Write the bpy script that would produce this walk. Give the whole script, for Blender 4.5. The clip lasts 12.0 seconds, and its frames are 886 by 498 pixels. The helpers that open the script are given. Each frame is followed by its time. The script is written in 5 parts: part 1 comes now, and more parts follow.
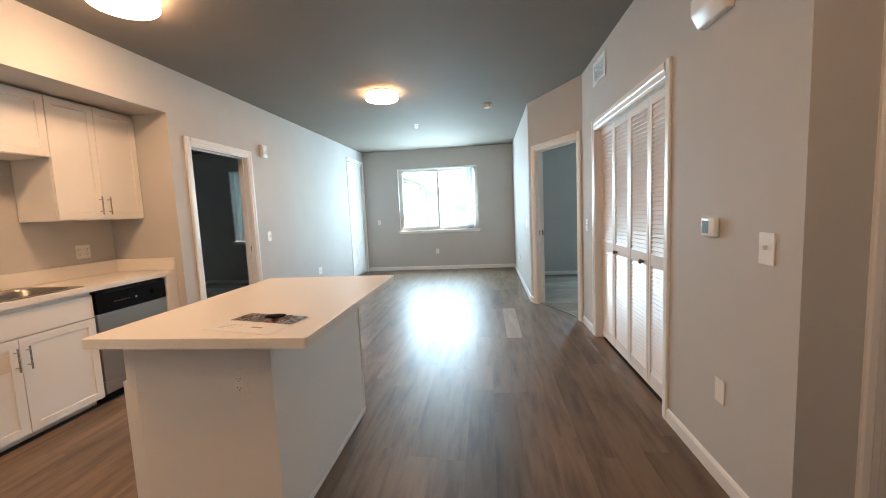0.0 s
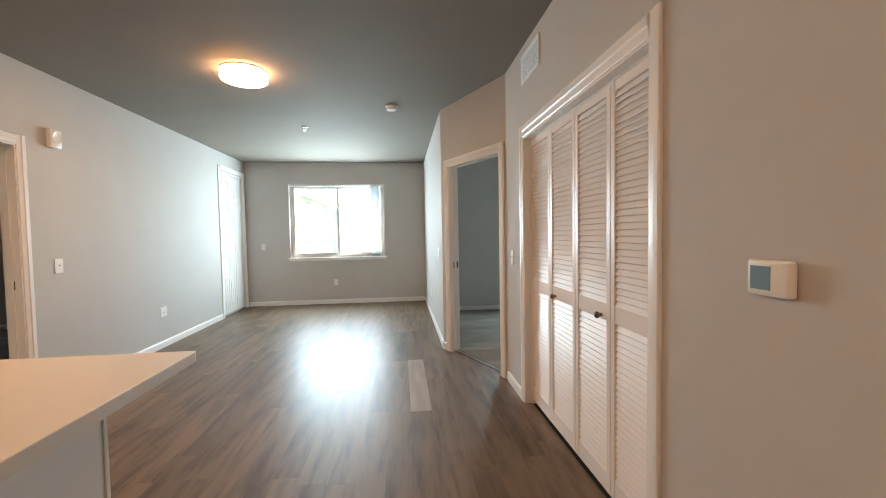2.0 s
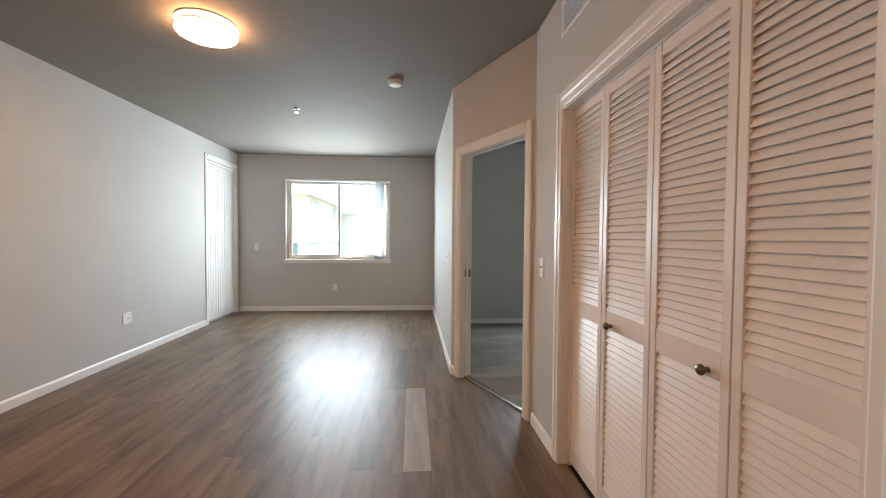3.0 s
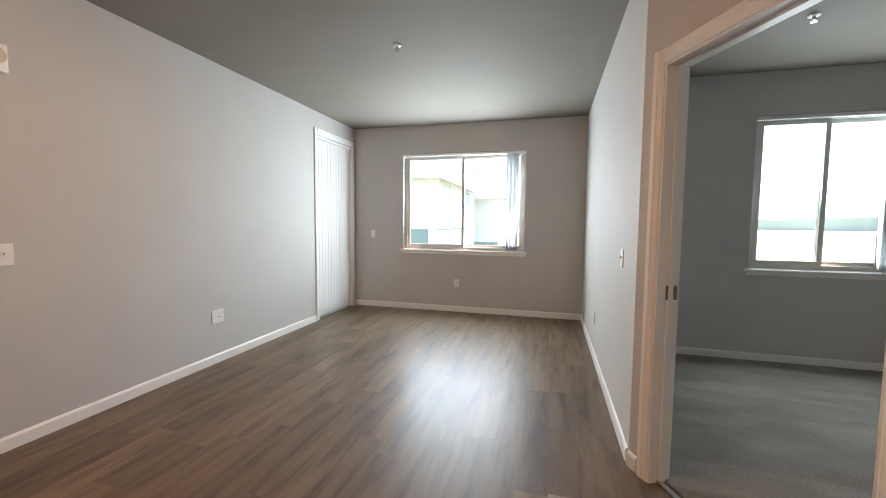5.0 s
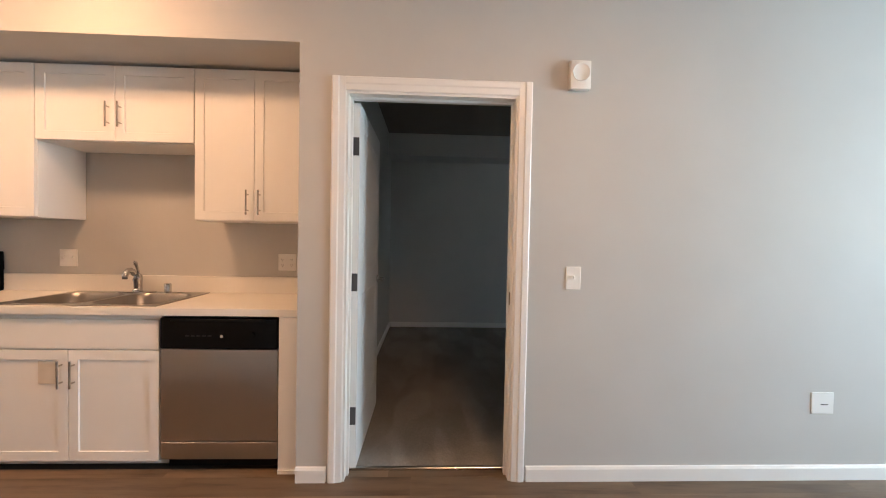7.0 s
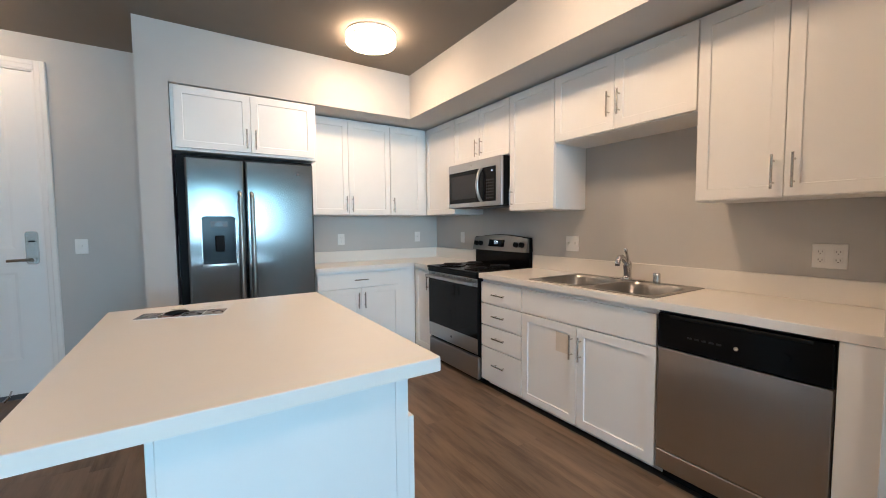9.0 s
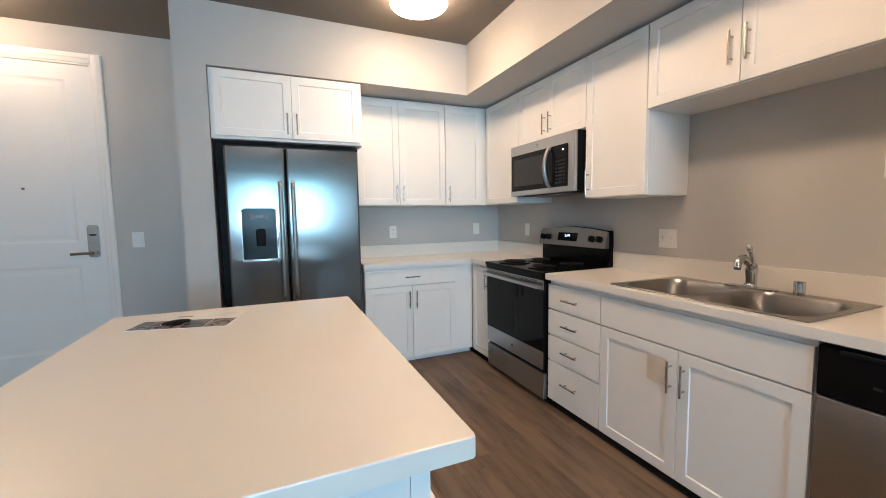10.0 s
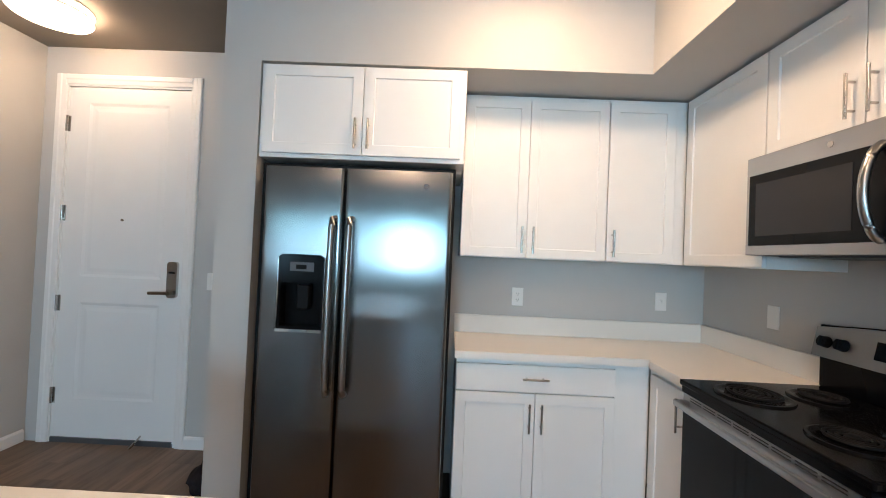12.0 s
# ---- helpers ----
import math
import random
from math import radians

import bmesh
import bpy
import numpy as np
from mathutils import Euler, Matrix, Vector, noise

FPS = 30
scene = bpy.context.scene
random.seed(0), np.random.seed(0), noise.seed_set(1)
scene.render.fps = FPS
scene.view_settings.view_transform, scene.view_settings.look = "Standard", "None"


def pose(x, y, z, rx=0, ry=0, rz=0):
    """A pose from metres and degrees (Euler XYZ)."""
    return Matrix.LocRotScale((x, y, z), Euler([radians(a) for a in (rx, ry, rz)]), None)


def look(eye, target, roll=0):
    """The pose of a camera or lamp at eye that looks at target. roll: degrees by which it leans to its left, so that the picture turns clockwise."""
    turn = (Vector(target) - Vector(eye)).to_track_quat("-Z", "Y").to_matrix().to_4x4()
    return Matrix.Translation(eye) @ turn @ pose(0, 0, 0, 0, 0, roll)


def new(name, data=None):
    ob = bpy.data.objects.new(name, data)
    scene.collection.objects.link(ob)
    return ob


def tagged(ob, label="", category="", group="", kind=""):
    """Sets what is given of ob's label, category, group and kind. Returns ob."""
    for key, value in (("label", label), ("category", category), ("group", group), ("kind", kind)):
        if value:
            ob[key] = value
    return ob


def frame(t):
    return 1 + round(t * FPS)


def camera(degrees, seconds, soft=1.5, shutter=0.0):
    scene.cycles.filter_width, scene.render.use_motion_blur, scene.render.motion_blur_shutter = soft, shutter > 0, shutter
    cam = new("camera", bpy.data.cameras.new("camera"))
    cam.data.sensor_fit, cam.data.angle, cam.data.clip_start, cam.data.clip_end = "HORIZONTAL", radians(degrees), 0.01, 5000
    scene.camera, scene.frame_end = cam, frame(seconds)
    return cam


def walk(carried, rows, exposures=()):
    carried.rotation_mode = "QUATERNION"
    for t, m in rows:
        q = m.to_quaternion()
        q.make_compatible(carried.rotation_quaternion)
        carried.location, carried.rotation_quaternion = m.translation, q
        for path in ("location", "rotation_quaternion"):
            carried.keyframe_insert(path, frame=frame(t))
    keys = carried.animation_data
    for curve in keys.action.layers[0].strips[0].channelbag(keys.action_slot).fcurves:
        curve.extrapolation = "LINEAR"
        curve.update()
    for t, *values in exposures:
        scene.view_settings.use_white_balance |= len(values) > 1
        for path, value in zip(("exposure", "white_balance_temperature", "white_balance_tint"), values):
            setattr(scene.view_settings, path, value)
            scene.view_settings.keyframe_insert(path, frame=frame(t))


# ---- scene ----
cam = camera(97.2, 12.0, 1.0)
PATH = [
    (0, (0.041, 0.403, 1.357), (-0.192, 2.38, 1.161), -2.6),
    (0.5, (0.0, 0.613, 1.372), (-0.079, 2.609, 1.277), -2.9),
    (1, (-0.009, 0.883, 1.379), (0.024, 2.881, 1.29), -3.4),
    (1.5, (0.079, 1.17, 1.384), (0.191, 3.165, 1.295), -2.4),
    (2, (0.156, 1.502, 1.351), (0.367, 3.489, 1.27), -1.0),
    (2.5, (0.209, 1.882, 1.325), (0.425, 3.869, 1.27), -0.1),
    (4.5, (0.289, 3.344, 1.331), (-0.006, 5.319, 1.217), 0.5),
    (5, (0.172, 3.739, 1.33), (-0.351, 5.664, 1.193), 0.5),
    (5.5, (0.032, 4.06, 1.316), (-0.92, 5.816, 1.209), 0.2),
    (6, (-0.163, 4.294, 1.314), (-1.604, 5.679, 1.235), 1.1),
    (6.5, (-0.445, 4.384, 1.322), (-2.248, 5.248, 1.268), 0.6),
    (7, (-0.695, 4.41, 1.324), (-2.693, 4.49, 1.274), 1.1),
    (7.5, (-0.831, 4.398, 1.347), (-2.697, 3.683, 1.266), 2.3),
    (7.7, (-0.838, 4.371, 1.351), (-2.604, 3.437, 1.257), 2.4),
    (9.3, (-0.974, 3.881, 1.293), (-1.954, 2.144, 1.154), -1.1),
    (9.5, (-0.994, 3.813, 1.291), (-1.925, 2.049, 1.133), -1.3),
    (10, (-1.239, 3.636, 1.308), (-2.017, 1.801, 1.141), -0.9),
    (10.5, (-1.409, 3.356, 1.326), (-2.061, 1.47, 1.191), -0.8),
    (11, (-1.612, 3.059, 1.351), (-2.026, 1.104, 1.265), 0.3),
    (11.5, (-1.807, 2.779, 1.389), (-1.964, 0.785, 1.358), 2.3),
    (12, (-1.834, 2.459, 1.408), (-1.801, 0.46, 1.441), 2.5),
]
EXPOSURES = [
    (0.0, 4.40, 6450, 14), (1.5, 4.37, 6850, 17), (2.5, 4.12, 7450, 22), (5.5, 3.93, 7550, 27), (6.5, 4.24, 7350, 27), (7.0, 4.44, 6750, 20),
    (7.5, 4.58, 5500, 9), (9.0, 4.33, 5180, 4), (12.0, 4.27, 5250, 5),
]
walk(cam, [(t, look(eye, target, roll)) for t, eye, target, roll in PATH], EXPOSURES)

# ---- world and light ----
SUN_ELEVATION, SUN_TURN = radians(60), radians(84)
world = bpy.data.worlds.new("world")
scene.world = world
world.use_nodes = True
wn = world.node_tree
wn.nodes.clear()
sky = wn.nodes.new("ShaderNodeTexSky")
sky.sky_type, sky.sun_disc = "NISHITA", False
sky.sun_elevation, sky.sun_rotation = SUN_ELEVATION, SUN_TURN
sky.air_density, sky.dust_density = 1.0, 1.5
wbg = wn.nodes.new("ShaderNodeBackground")
wbg.inputs["Strength"].default_value = 0.05
wout = wn.nodes.new("ShaderNodeOutputWorld")
wn.links.new(sky.outputs[0], wbg.inputs[0])
wn.links.new(wbg.outputs[0], wout.inputs[0])

sun_data = bpy.data.lights.new("sun", "SUN")
sun_data.energy, sun_data.angle, sun_data.color = 2.0, radians(0.5), (1.0, 0.98, 0.95)
sun = new("sun", sun_data)
sun_way = Vector((math.sin(SUN_TURN) * math.cos(SUN_ELEVATION), math.cos(SUN_TURN) * math.cos(SUN_ELEVATION), math.sin(SUN_ELEVATION)))
sun.matrix_basis = look(sun_way * 40, (0, 0, 0))

LAMP_GLOW = 3.3
LAMP_COLOUR = (1.0, 0.60, 0.32, 1.0)
DAYLIGHT = (0.62, 0.875, 1.0)


def window_light(name, place, way, width, height, radiance):
    """Skylight standing in an opening: an area lamp just inside the panes."""
    data = bpy.data.lights.new(name, "AREA")
    data.spread = radians(172)
    data.shape, data.size, data.size_y = "RECTANGLE", width, height
    data.energy, data.color = radiance * math.pi * width * height, DAYLIGHT
    new(name, data).matrix_basis = look(place, Vector(place) + Vector(way))


window_light("window_light", (-1.08, 9.43, 1.63), (0, -1, 0.10), 1.72, 1.30, 1.42)
window_light("window_light", (2.63, 8.212, 1.63), (0, -1, 0.06), 1.06, 1.30, 0.95)
window_light("window_light", (-4.35, 8.118, 1.63), (0, -1, 0), 1.70, 1.36, 0.5)
window_light("window_light", (-2.874, 8.785, 1.245), (1, 0, 0), 0.80, 2.30, 0.26)


# ---- materials ----
def nodes_of(mat):
    mat.use_nodes = True
    tree = mat.node_tree
    return tree, tree.nodes["Principled BSDF"]


def scaled_coords(tree, scale, object_space=True):
    co = tree.nodes.new("ShaderNodeTexCoord")
    mp = tree.nodes.new("ShaderNodeMapping")
    mp.inputs["Scale"].default_value = scale
    tree.links.new(co.outputs["Object" if object_space else "Generated"], mp.inputs["Vector"])
    return mp.outputs[0]


def noise_node(tree, vec, scale, detail=4.0, rough=0.55):
    n = tree.nodes.new("ShaderNodeTexNoise")
    n.inputs["Scale"].default_value = scale
    n.inputs["Detail"].default_value = detail
    n.inputs["Roughness"].default_value = rough
    tree.links.new(vec, n.inputs["Vector"])
    return n


def ramp_node(tree, fac, stops):
    r = tree.nodes.new("ShaderNodeValToRGB")
    els = r.color_ramp.elements
    while len(els) < len(stops):
        els.new(0.5)
    for e, (p, c) in zip(els, stops):
        e.position = p
        e.color = (*c, 1.0)
    tree.links.new(fac, r.inputs[0])
    return r


def bump_node(tree, height, strength, distance):
    b = tree.nodes.new("ShaderNodeBump")
    b.inputs["Strength"].default_value = strength
    b.inputs["Distance"].default_value = distance
    tree.links.new(height, b.inputs["Height"])
    return b


def shade(c, f):
    return tuple(min(1.0, v * f) for v in c)


def painted(name, colour, rough=0.6, vary=0.04, grain=220.0, relief=0.0006, blotch=2.2, spec=0.4):
    """Paint: a broad faint blotch, a fine grain in gloss and relief."""
    mat = bpy.data.materials.new(name)
    tree, bsdf = nodes_of(mat)
    vec = scaled_coords(tree, (1, 1, 1))
    broad = noise_node(tree, vec, blotch, 3.0)
    cr = ramp_node(tree, broad.outputs["Fac"], [(0.3, shade(colour, 1 - vary)), (0.7, shade(colour, 1 + vary))])
    tree.links.new(cr.outputs[0], bsdf.inputs["Base Color"])
    rr = tree.nodes.new("ShaderNodeMapRange")
    rr.inputs["To Min"].default_value, rr.inputs["To Max"].default_value = rough - vary, rough + vary
    tree.links.new(broad.outputs["Fac"], rr.inputs["Value"])
    tree.links.new(rr.outputs[0], bsdf.inputs["Roughness"])
    if relief > 0.0004:
        fine = noise_node(tree, vec, grain, 3.0)
        b = bump_node(tree, fine.outputs["Fac"], 0.25, relief)
        tree.links.new(b.outputs[0], bsdf.inputs["Normal"])
    bsdf.inputs["Specular IOR Level"].default_value = spec
    return mat


def brushed(name, colour, rough=0.3, along=(2.0, 2.0, 260.0), stretch=0.0, turn=0.0):
    mat = bpy.data.materials.new(name)
    tree, bsdf = nodes_of(mat)
    vec = scaled_coords(tree, along)
    n = noise_node(tree, vec, 3.0, 3.0)
    cr = ramp_node(tree, n.outputs["Fac"], [(0.3, shade(colour, 0.98)), (0.7, shade(colour, 1.02))])
    tree.links.new(cr.outputs[0], bsdf.inputs["Base Color"])
    rr = tree.nodes.new("ShaderNodeMapRange")
    rr.inputs["To Min"].default_value, rr.inputs["To Max"].default_value = rough - 0.02, rough + 0.03
    tree.links.new(n.outputs["Fac"], rr.inputs["Value"])
    tree.links.new(rr.outputs[0], bsdf.inputs["Roughness"])
    bsdf.inputs["Metallic"].default_value = 1.0
    if stretch:
        tan = tree.nodes.new("ShaderNodeTangent")
        tan.direction_type, tan.axis = "RADIAL", "Z"
        tree.links.new(tan.outputs[0], bsdf.inputs["Tangent"])
        bsdf.inputs["Anisotropic"].default_value = stretch
        bsdf.inputs["Anisotropic Rotation"].default_value = turn
    return mat


def plain(name, colour, rough=0.4, metal=0.0, glow=0.0, glow_colour=None, spec=0.5):
    mat = bpy.data.materials.new(name)
    tree, bsdf = nodes_of(mat)
    vec = scaled_coords(tree, (1, 1, 1))
    n = noise_node(tree, vec, 35.0, 2.0)
    rr = tree.nodes.new("ShaderNodeMapRange")
    rr.inputs["To Min"].default_value, rr.inputs["To Max"].default_value = max(0.02, rough - 0.04), rough + 0.05
    tree.links.new(n.outputs["Fac"], rr.inputs["Value"])
    tree.links.new(rr.outputs[0], bsdf.inputs["Roughness"])
    bsdf.inputs["Base Color"].default_value = (*colour, 1.0)
    bsdf.inputs["Metallic"].default_value = metal
    bsdf.inputs["Specular IOR Level"].default_value = spec
    if glow:
        bsdf.inputs["Emission Color"].default_value = glow_colour or (*colour, 1.0)
        bsdf.inputs["Emission Strength"].default_value = glow
    return mat


def wood_floor(name, dark, light, worn):
    """Brown vinyl plank: long streaks along the board, each board its own tone."""
    mat = bpy.data.materials.new(name)
    tree, bsdf = nodes_of(mat)
    info = tree.nodes.new("ShaderNodeObjectInfo")
    co = tree.nodes.new("ShaderNodeTexCoord")
    shift = tree.nodes.new("ShaderNodeVectorMath")
    shift.operation = "SCALE"
    comb = tree.nodes.new("ShaderNodeCombineXYZ")
    for s in ("X", "Y", "Z"):
        tree.links.new(info.outputs["Random"], comb.inputs[s])
    tree.links.new(comb.outputs[0], shift.inputs[0])
    shift.inputs["Scale"].default_value = 37.0
    add = tree.nodes.new("ShaderNodeVectorMath")
    tree.links.new(co.outputs["Object"], add.inputs[0])
    tree.links.new(shift.outputs[0], add.inputs[1])
    mp = tree.nodes.new("ShaderNodeMapping")
    mp.inputs["Scale"].default_value = (6.5, 0.8, 1.0)
    tree.links.new(add.outputs[0], mp.inputs["Vector"])
    streak = noise_node(tree, mp.outputs[0], 2.2, 6.0, 0.6)
    mp2 = tree.nodes.new("ShaderNodeMapping")
    mp2.inputs["Scale"].default_value = (90.0, 3.0, 1.0)
    tree.links.new(add.outputs[0], mp2.inputs["Vector"])
    grain = noise_node(tree, mp2.outputs[0], 2.0, 4.0, 0.6)
    mixf = tree.nodes.new("ShaderNodeMix")
    mixf.inputs["Factor"].default_value = 0.14
    tree.links.new(streak.outputs["Fac"], mixf.inputs[2])
    tree.links.new(grain.outputs["Fac"], mixf.inputs[3])
    cr = ramp_node(tree, mixf.outputs[0], [(0.30, dark), (0.52, shade(light, 0.8)), (0.72, light)])
    tone = tree.nodes.new("ShaderNodeMapRange")
    tone.inputs["To Min"].default_value, tone.inputs["To Max"].default_value = 0.80, 1.2
    tree.links.new(info.outputs["Random"], tone.inputs["Value"])
    hsv = tree.nodes.new("ShaderNodeHueSaturation")
    tree.links.new(cr.outputs[0], hsv.inputs["Color"])
    tree.links.new(tone.outputs[0], hsv.inputs["Value"])
    tree.links.new(hsv.outputs[0], bsdf.inputs["Base Color"])
    smear = noise_node(tree, co.outputs["Object"], 3.0, 3.0)
    rr = tree.nodes.new("ShaderNodeMapRange")
    rr.inputs["To Min"].default_value, rr.inputs["To Max"].default_value = worn - 0.07, worn + 0.07
    tree.links.new(smear.outputs["Fac"], rr.inputs["Value"])
    tree.links.new(rr.outputs[0], bsdf.inputs["Roughness"])
    b = bump_node(tree, grain.outputs["Fac"], 0.06, 0.0006)
    tree.links.new(b.outputs[0], bsdf.inputs["Normal"])
    bsdf.inputs["Specular IOR Level"].default_value = 0.34
    bsdf.inputs["Coat Weight"].default_value, bsdf.inputs["Coat Roughness"].default_value = 0.13, 0.25
    return mat


def carpet(name, colour):
    mat = bpy.data.materials.new(name)
    tree, bsdf = nodes_of(mat)
    vec = scaled_coords(tree, (1, 1, 1))
    broad = noise_node(tree, vec, 1.6, 3.0)
    tuft = noise_node(tree, vec, 110.0, 4.0, 0.75)
    mixf = tree.nodes.new("ShaderNodeMix")
    mixf.inputs["Factor"].default_value = 0.6
    tree.links.new(broad.outputs["Fac"], mixf.inputs[2])
    tree.links.new(tuft.outputs["Fac"], mixf.inputs[3])
    cr = ramp_node(tree, mixf.outputs[0], [(0.3, shade(colour, 0.6)), (0.7, shade(colour, 1.35))])
    mp = tree.nodes.new("ShaderNodeMapping")
    mp.inputs["Scale"].default_value, mp.inputs["Rotation"].default_value = (1.1, 3.4, 1.0), (0, 0, 0.35)
    tree.links.new(vec, mp.inputs["Vector"])
    swath = tree.nodes.new("ShaderNodeTexVoronoi")
    swath.feature = "SMOOTH_F1"
    swath.inputs["Smoothness"].default_value = 0.35
    swath.inputs["Scale"].default_value = 1.5
    tree.links.new(mp.outputs[0], swath.inputs["Vector"])
    lay = tree.nodes.new("ShaderNodeMapRange")
    lay.inputs["To Min"].default_value, lay.inputs["To Max"].default_value = 0.74, 1.26
    tree.links.new(swath.outputs["Color"], lay.inputs["Value"])
    hsv = tree.nodes.new("ShaderNodeHueSaturation")
    tree.links.new(cr.outputs[0], hsv.inputs["Color"])
    tree.links.new(lay.outputs[0], hsv.inputs["Value"])
    tree.links.new(hsv.outputs[0], bsdf.inputs["Base Color"])
    bsdf.inputs["Roughness"].default_value = 0.95
    bsdf.inputs["Specular IOR Level"].default_value = 0.1
    b = bump_node(tree, tuft.outputs["Fac"], 0.9, 0.006)
    tree.links.new(b.outputs[0], bsdf.inputs["Normal"])
    return mat


def clear_glass(name, tint=(0.84, 0.95, 0.93), rough=0.0):
    mat = bpy.data.materials.new(name)
    mat.use_nodes = True
    tree = mat.node_tree
    tree.nodes.clear()
    out = tree.nodes.new("ShaderNodeOutputMaterial")
    tr = tree.nodes.new("ShaderNodeBsdfTransparent")
    tr.inputs[0].default_value = (*tint, 1)
    gl = tree.nodes.new("ShaderNodeBsdfGlossy")
    gl.inputs["Roughness"].default_value = rough
    fr = tree.nodes.new("ShaderNodeFresnel")
    fr.inputs["IOR"].default_value = 1.45
    mx = tree.nodes.new("ShaderNodeMixShader")
    tree.links.new(fr.outputs[0], mx.inputs[0])
    tree.links.new(tr.outputs[0], mx.inputs[1])
    tree.links.new(gl.outputs[0], mx.inputs[2])
    tree.links.new(mx.outputs[0], out.inputs[0])
    return mat


def blind_cloth(name, colour, through_part):
    mat = bpy.data.materials.new(name)
    mat.use_nodes = True
    tree = mat.node_tree
    tree.nodes.clear()
    out = tree.nodes.new("ShaderNodeOutputMaterial")
    vec = scaled_coords(tree, (1, 1, 1))
    n = noise_node(tree, vec, 60.0, 3.0)
    cr = ramp_node(tree, n.outputs["Fac"], [(0.3, shade(colour, 0.94)), (0.7, colour)])
    d = tree.nodes.new("ShaderNodeBsdfDiffuse")
    t = tree.nodes.new("ShaderNodeBsdfTranslucent")
    tree.links.new(cr.outputs[0], d.inputs[0])
    tree.links.new(cr.outputs[0], t.inputs[0])
    mx = tree.nodes.new("ShaderNodeMixShader")
    mx.inputs[0].default_value = through_part
    tree.links.new(d.outputs[0], mx.inputs[1])
    tree.links.new(t.outputs[0], mx.inputs[2])
    tree.links.new(mx.outputs[0], out.inputs[0])
    return mat


WALL = painted("wall_paint", (0.53, 0.518, 0.497), 0.72, 0.025, 180, 0.0008, 2.2, 0.25)
# ceiling taupe holds its weak light and the lamps' warmth
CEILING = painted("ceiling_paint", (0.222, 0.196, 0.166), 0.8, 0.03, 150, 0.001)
TRIM = painted("trim_paint", (0.80, 0.79, 0.77), 0.35, 0.02, 90, 0.0002)
CABINET = painted("cabinet_paint", (0.82, 0.81, 0.79), 0.38, 0.02, 120, 0.0002)
VENT_SHADE = painted("vent_shade_grey", (0.42, 0.41, 0.40), 0.6, 0.03)
DOORPAINT = painted("door_paint", (0.80, 0.80, 0.79), 0.4, 0.02, 120, 0.0003)
LOUVRE = painted("louvre_paint", (0.80, 0.76, 0.73), 0.38, 0.03, 90, 0.0003)
STONE = painted("worktop", (0.78, 0.75, 0.70), 0.28, 0.008, 320, 0.0001, 6.0, 0.5)
PLANK = wood_floor("plank", (0.070, 0.046, 0.030), (0.212, 0.145, 0.094), 0.46)
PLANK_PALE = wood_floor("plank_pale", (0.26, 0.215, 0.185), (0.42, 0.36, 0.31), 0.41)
SUBFLOOR = painted("subfloor", (0.03, 0.022, 0.018), 0.8)
CARPET = carpet("carpet", (0.29, 0.265, 0.235))
STEEL = brushed("stainless", (0.215, 0.213, 0.21), 0.20, (260.0, 260.0, 2.0), 0.92, 0.0)
STEEL_SIDE = brushed("stainless_level", (0.41, 0.40, 0.39), 0.28, (2.0, 2.0, 260.0))
STEEL_DARK = brushed("stainless_dark", (0.27, 0.255, 0.24), 0.36, (2.0, 2.0, 260.0))
STEEL_WARM = brushed("stainless_satin", (0.50, 0.477, 0.453), 0.30, (260.0, 260.0, 2.0), 0.8, 0.0)
SINKSTEEL = plain("sink_steel", (0.30, 0.288, 0.275), 0.30, 1.0)
NICKEL = plain("nickel", (0.50, 0.48, 0.45), 0.25, 1.0)
CHROME = plain("chrome", (0.55, 0.55, 0.55), 0.12, 1.0)
BRASS_DARK = plain("dark_bronze", (0.20, 0.17, 0.13), 0.3, 1.0)
BLACK = plain("black_enamel", (0.004, 0.004, 0.0045), 0.16, spec=0.1)
BLACK_MATT = plain("black_plastic", (0.007, 0.007, 0.0075), 0.55, spec=0.12)
BLACK_GLASS = plain("black_glass", (0.005, 0.006, 0.007), 0.05, spec=0.12)
BLACK_MESH = plain("dark_window_mesh", (0.022, 0.022, 0.024), 0.2, spec=0.25)
GREY_DARK = plain("dark_grey_plastic", (0.07, 0.07, 0.075), 0.4)
BUTTON = plain("button_grey", (0.016, 0.016, 0.018), 0.4)
PLATE = plain("plate_plastic", (0.80, 0.79, 0.76), 0.35)
SLOT = plain("slot_dark", (0.05, 0.05, 0.05), 0.5)
SCREEN = plain("screen_blue", (0.10, 0.17, 0.20), 0.12, 0.0, 0.004, (0.42, 0.58, 0.70, 1.0))
DIGIT = plain("digit_light", (0.7, 0.8, 0.9), 0.3, 0.0, 0.1, (0.8, 0.9, 1.0, 1.0))
DIFFUSER = plain("lamp_diffuser", (0.85, 0.82, 0.78), 0.5, 0.0, LAMP_GLOW, LAMP_COLOUR)
DIFFUSER_DIM = plain("lamp_diffuser_dim", (0.85, 0.82, 0.78), 0.5, 0.0, LAMP_GLOW * 0.34, LAMP_COLOUR)
DIFFUSER_EDGE = plain("lamp_diffuser_edge", (0.85, 0.80, 0.74), 0.5, 0.0, LAMP_GLOW * 0.72, LAMP_COLOUR)
LAMPMETAL = plain("lamp_band", (0.16, 0.11, 0.08), 0.4, 1.0)
VINYL = painted("window_vinyl", (0.66, 0.64, 0.60), 0.4, 0.02, 90, 0.0002)
GLASS = clear_glass("window_glass")
BLIND = blind_cloth("blind_slat", (0.80, 0.78, 0.77), 0.24)
BLIND_DIM = blind_cloth("blind_slat_heavy", (0.80, 0.80, 0.78), 0.10)
BLIND_DENSE = blind_cloth("blind_slat_dense", (0.66, 0.67, 0.68), 0.13)
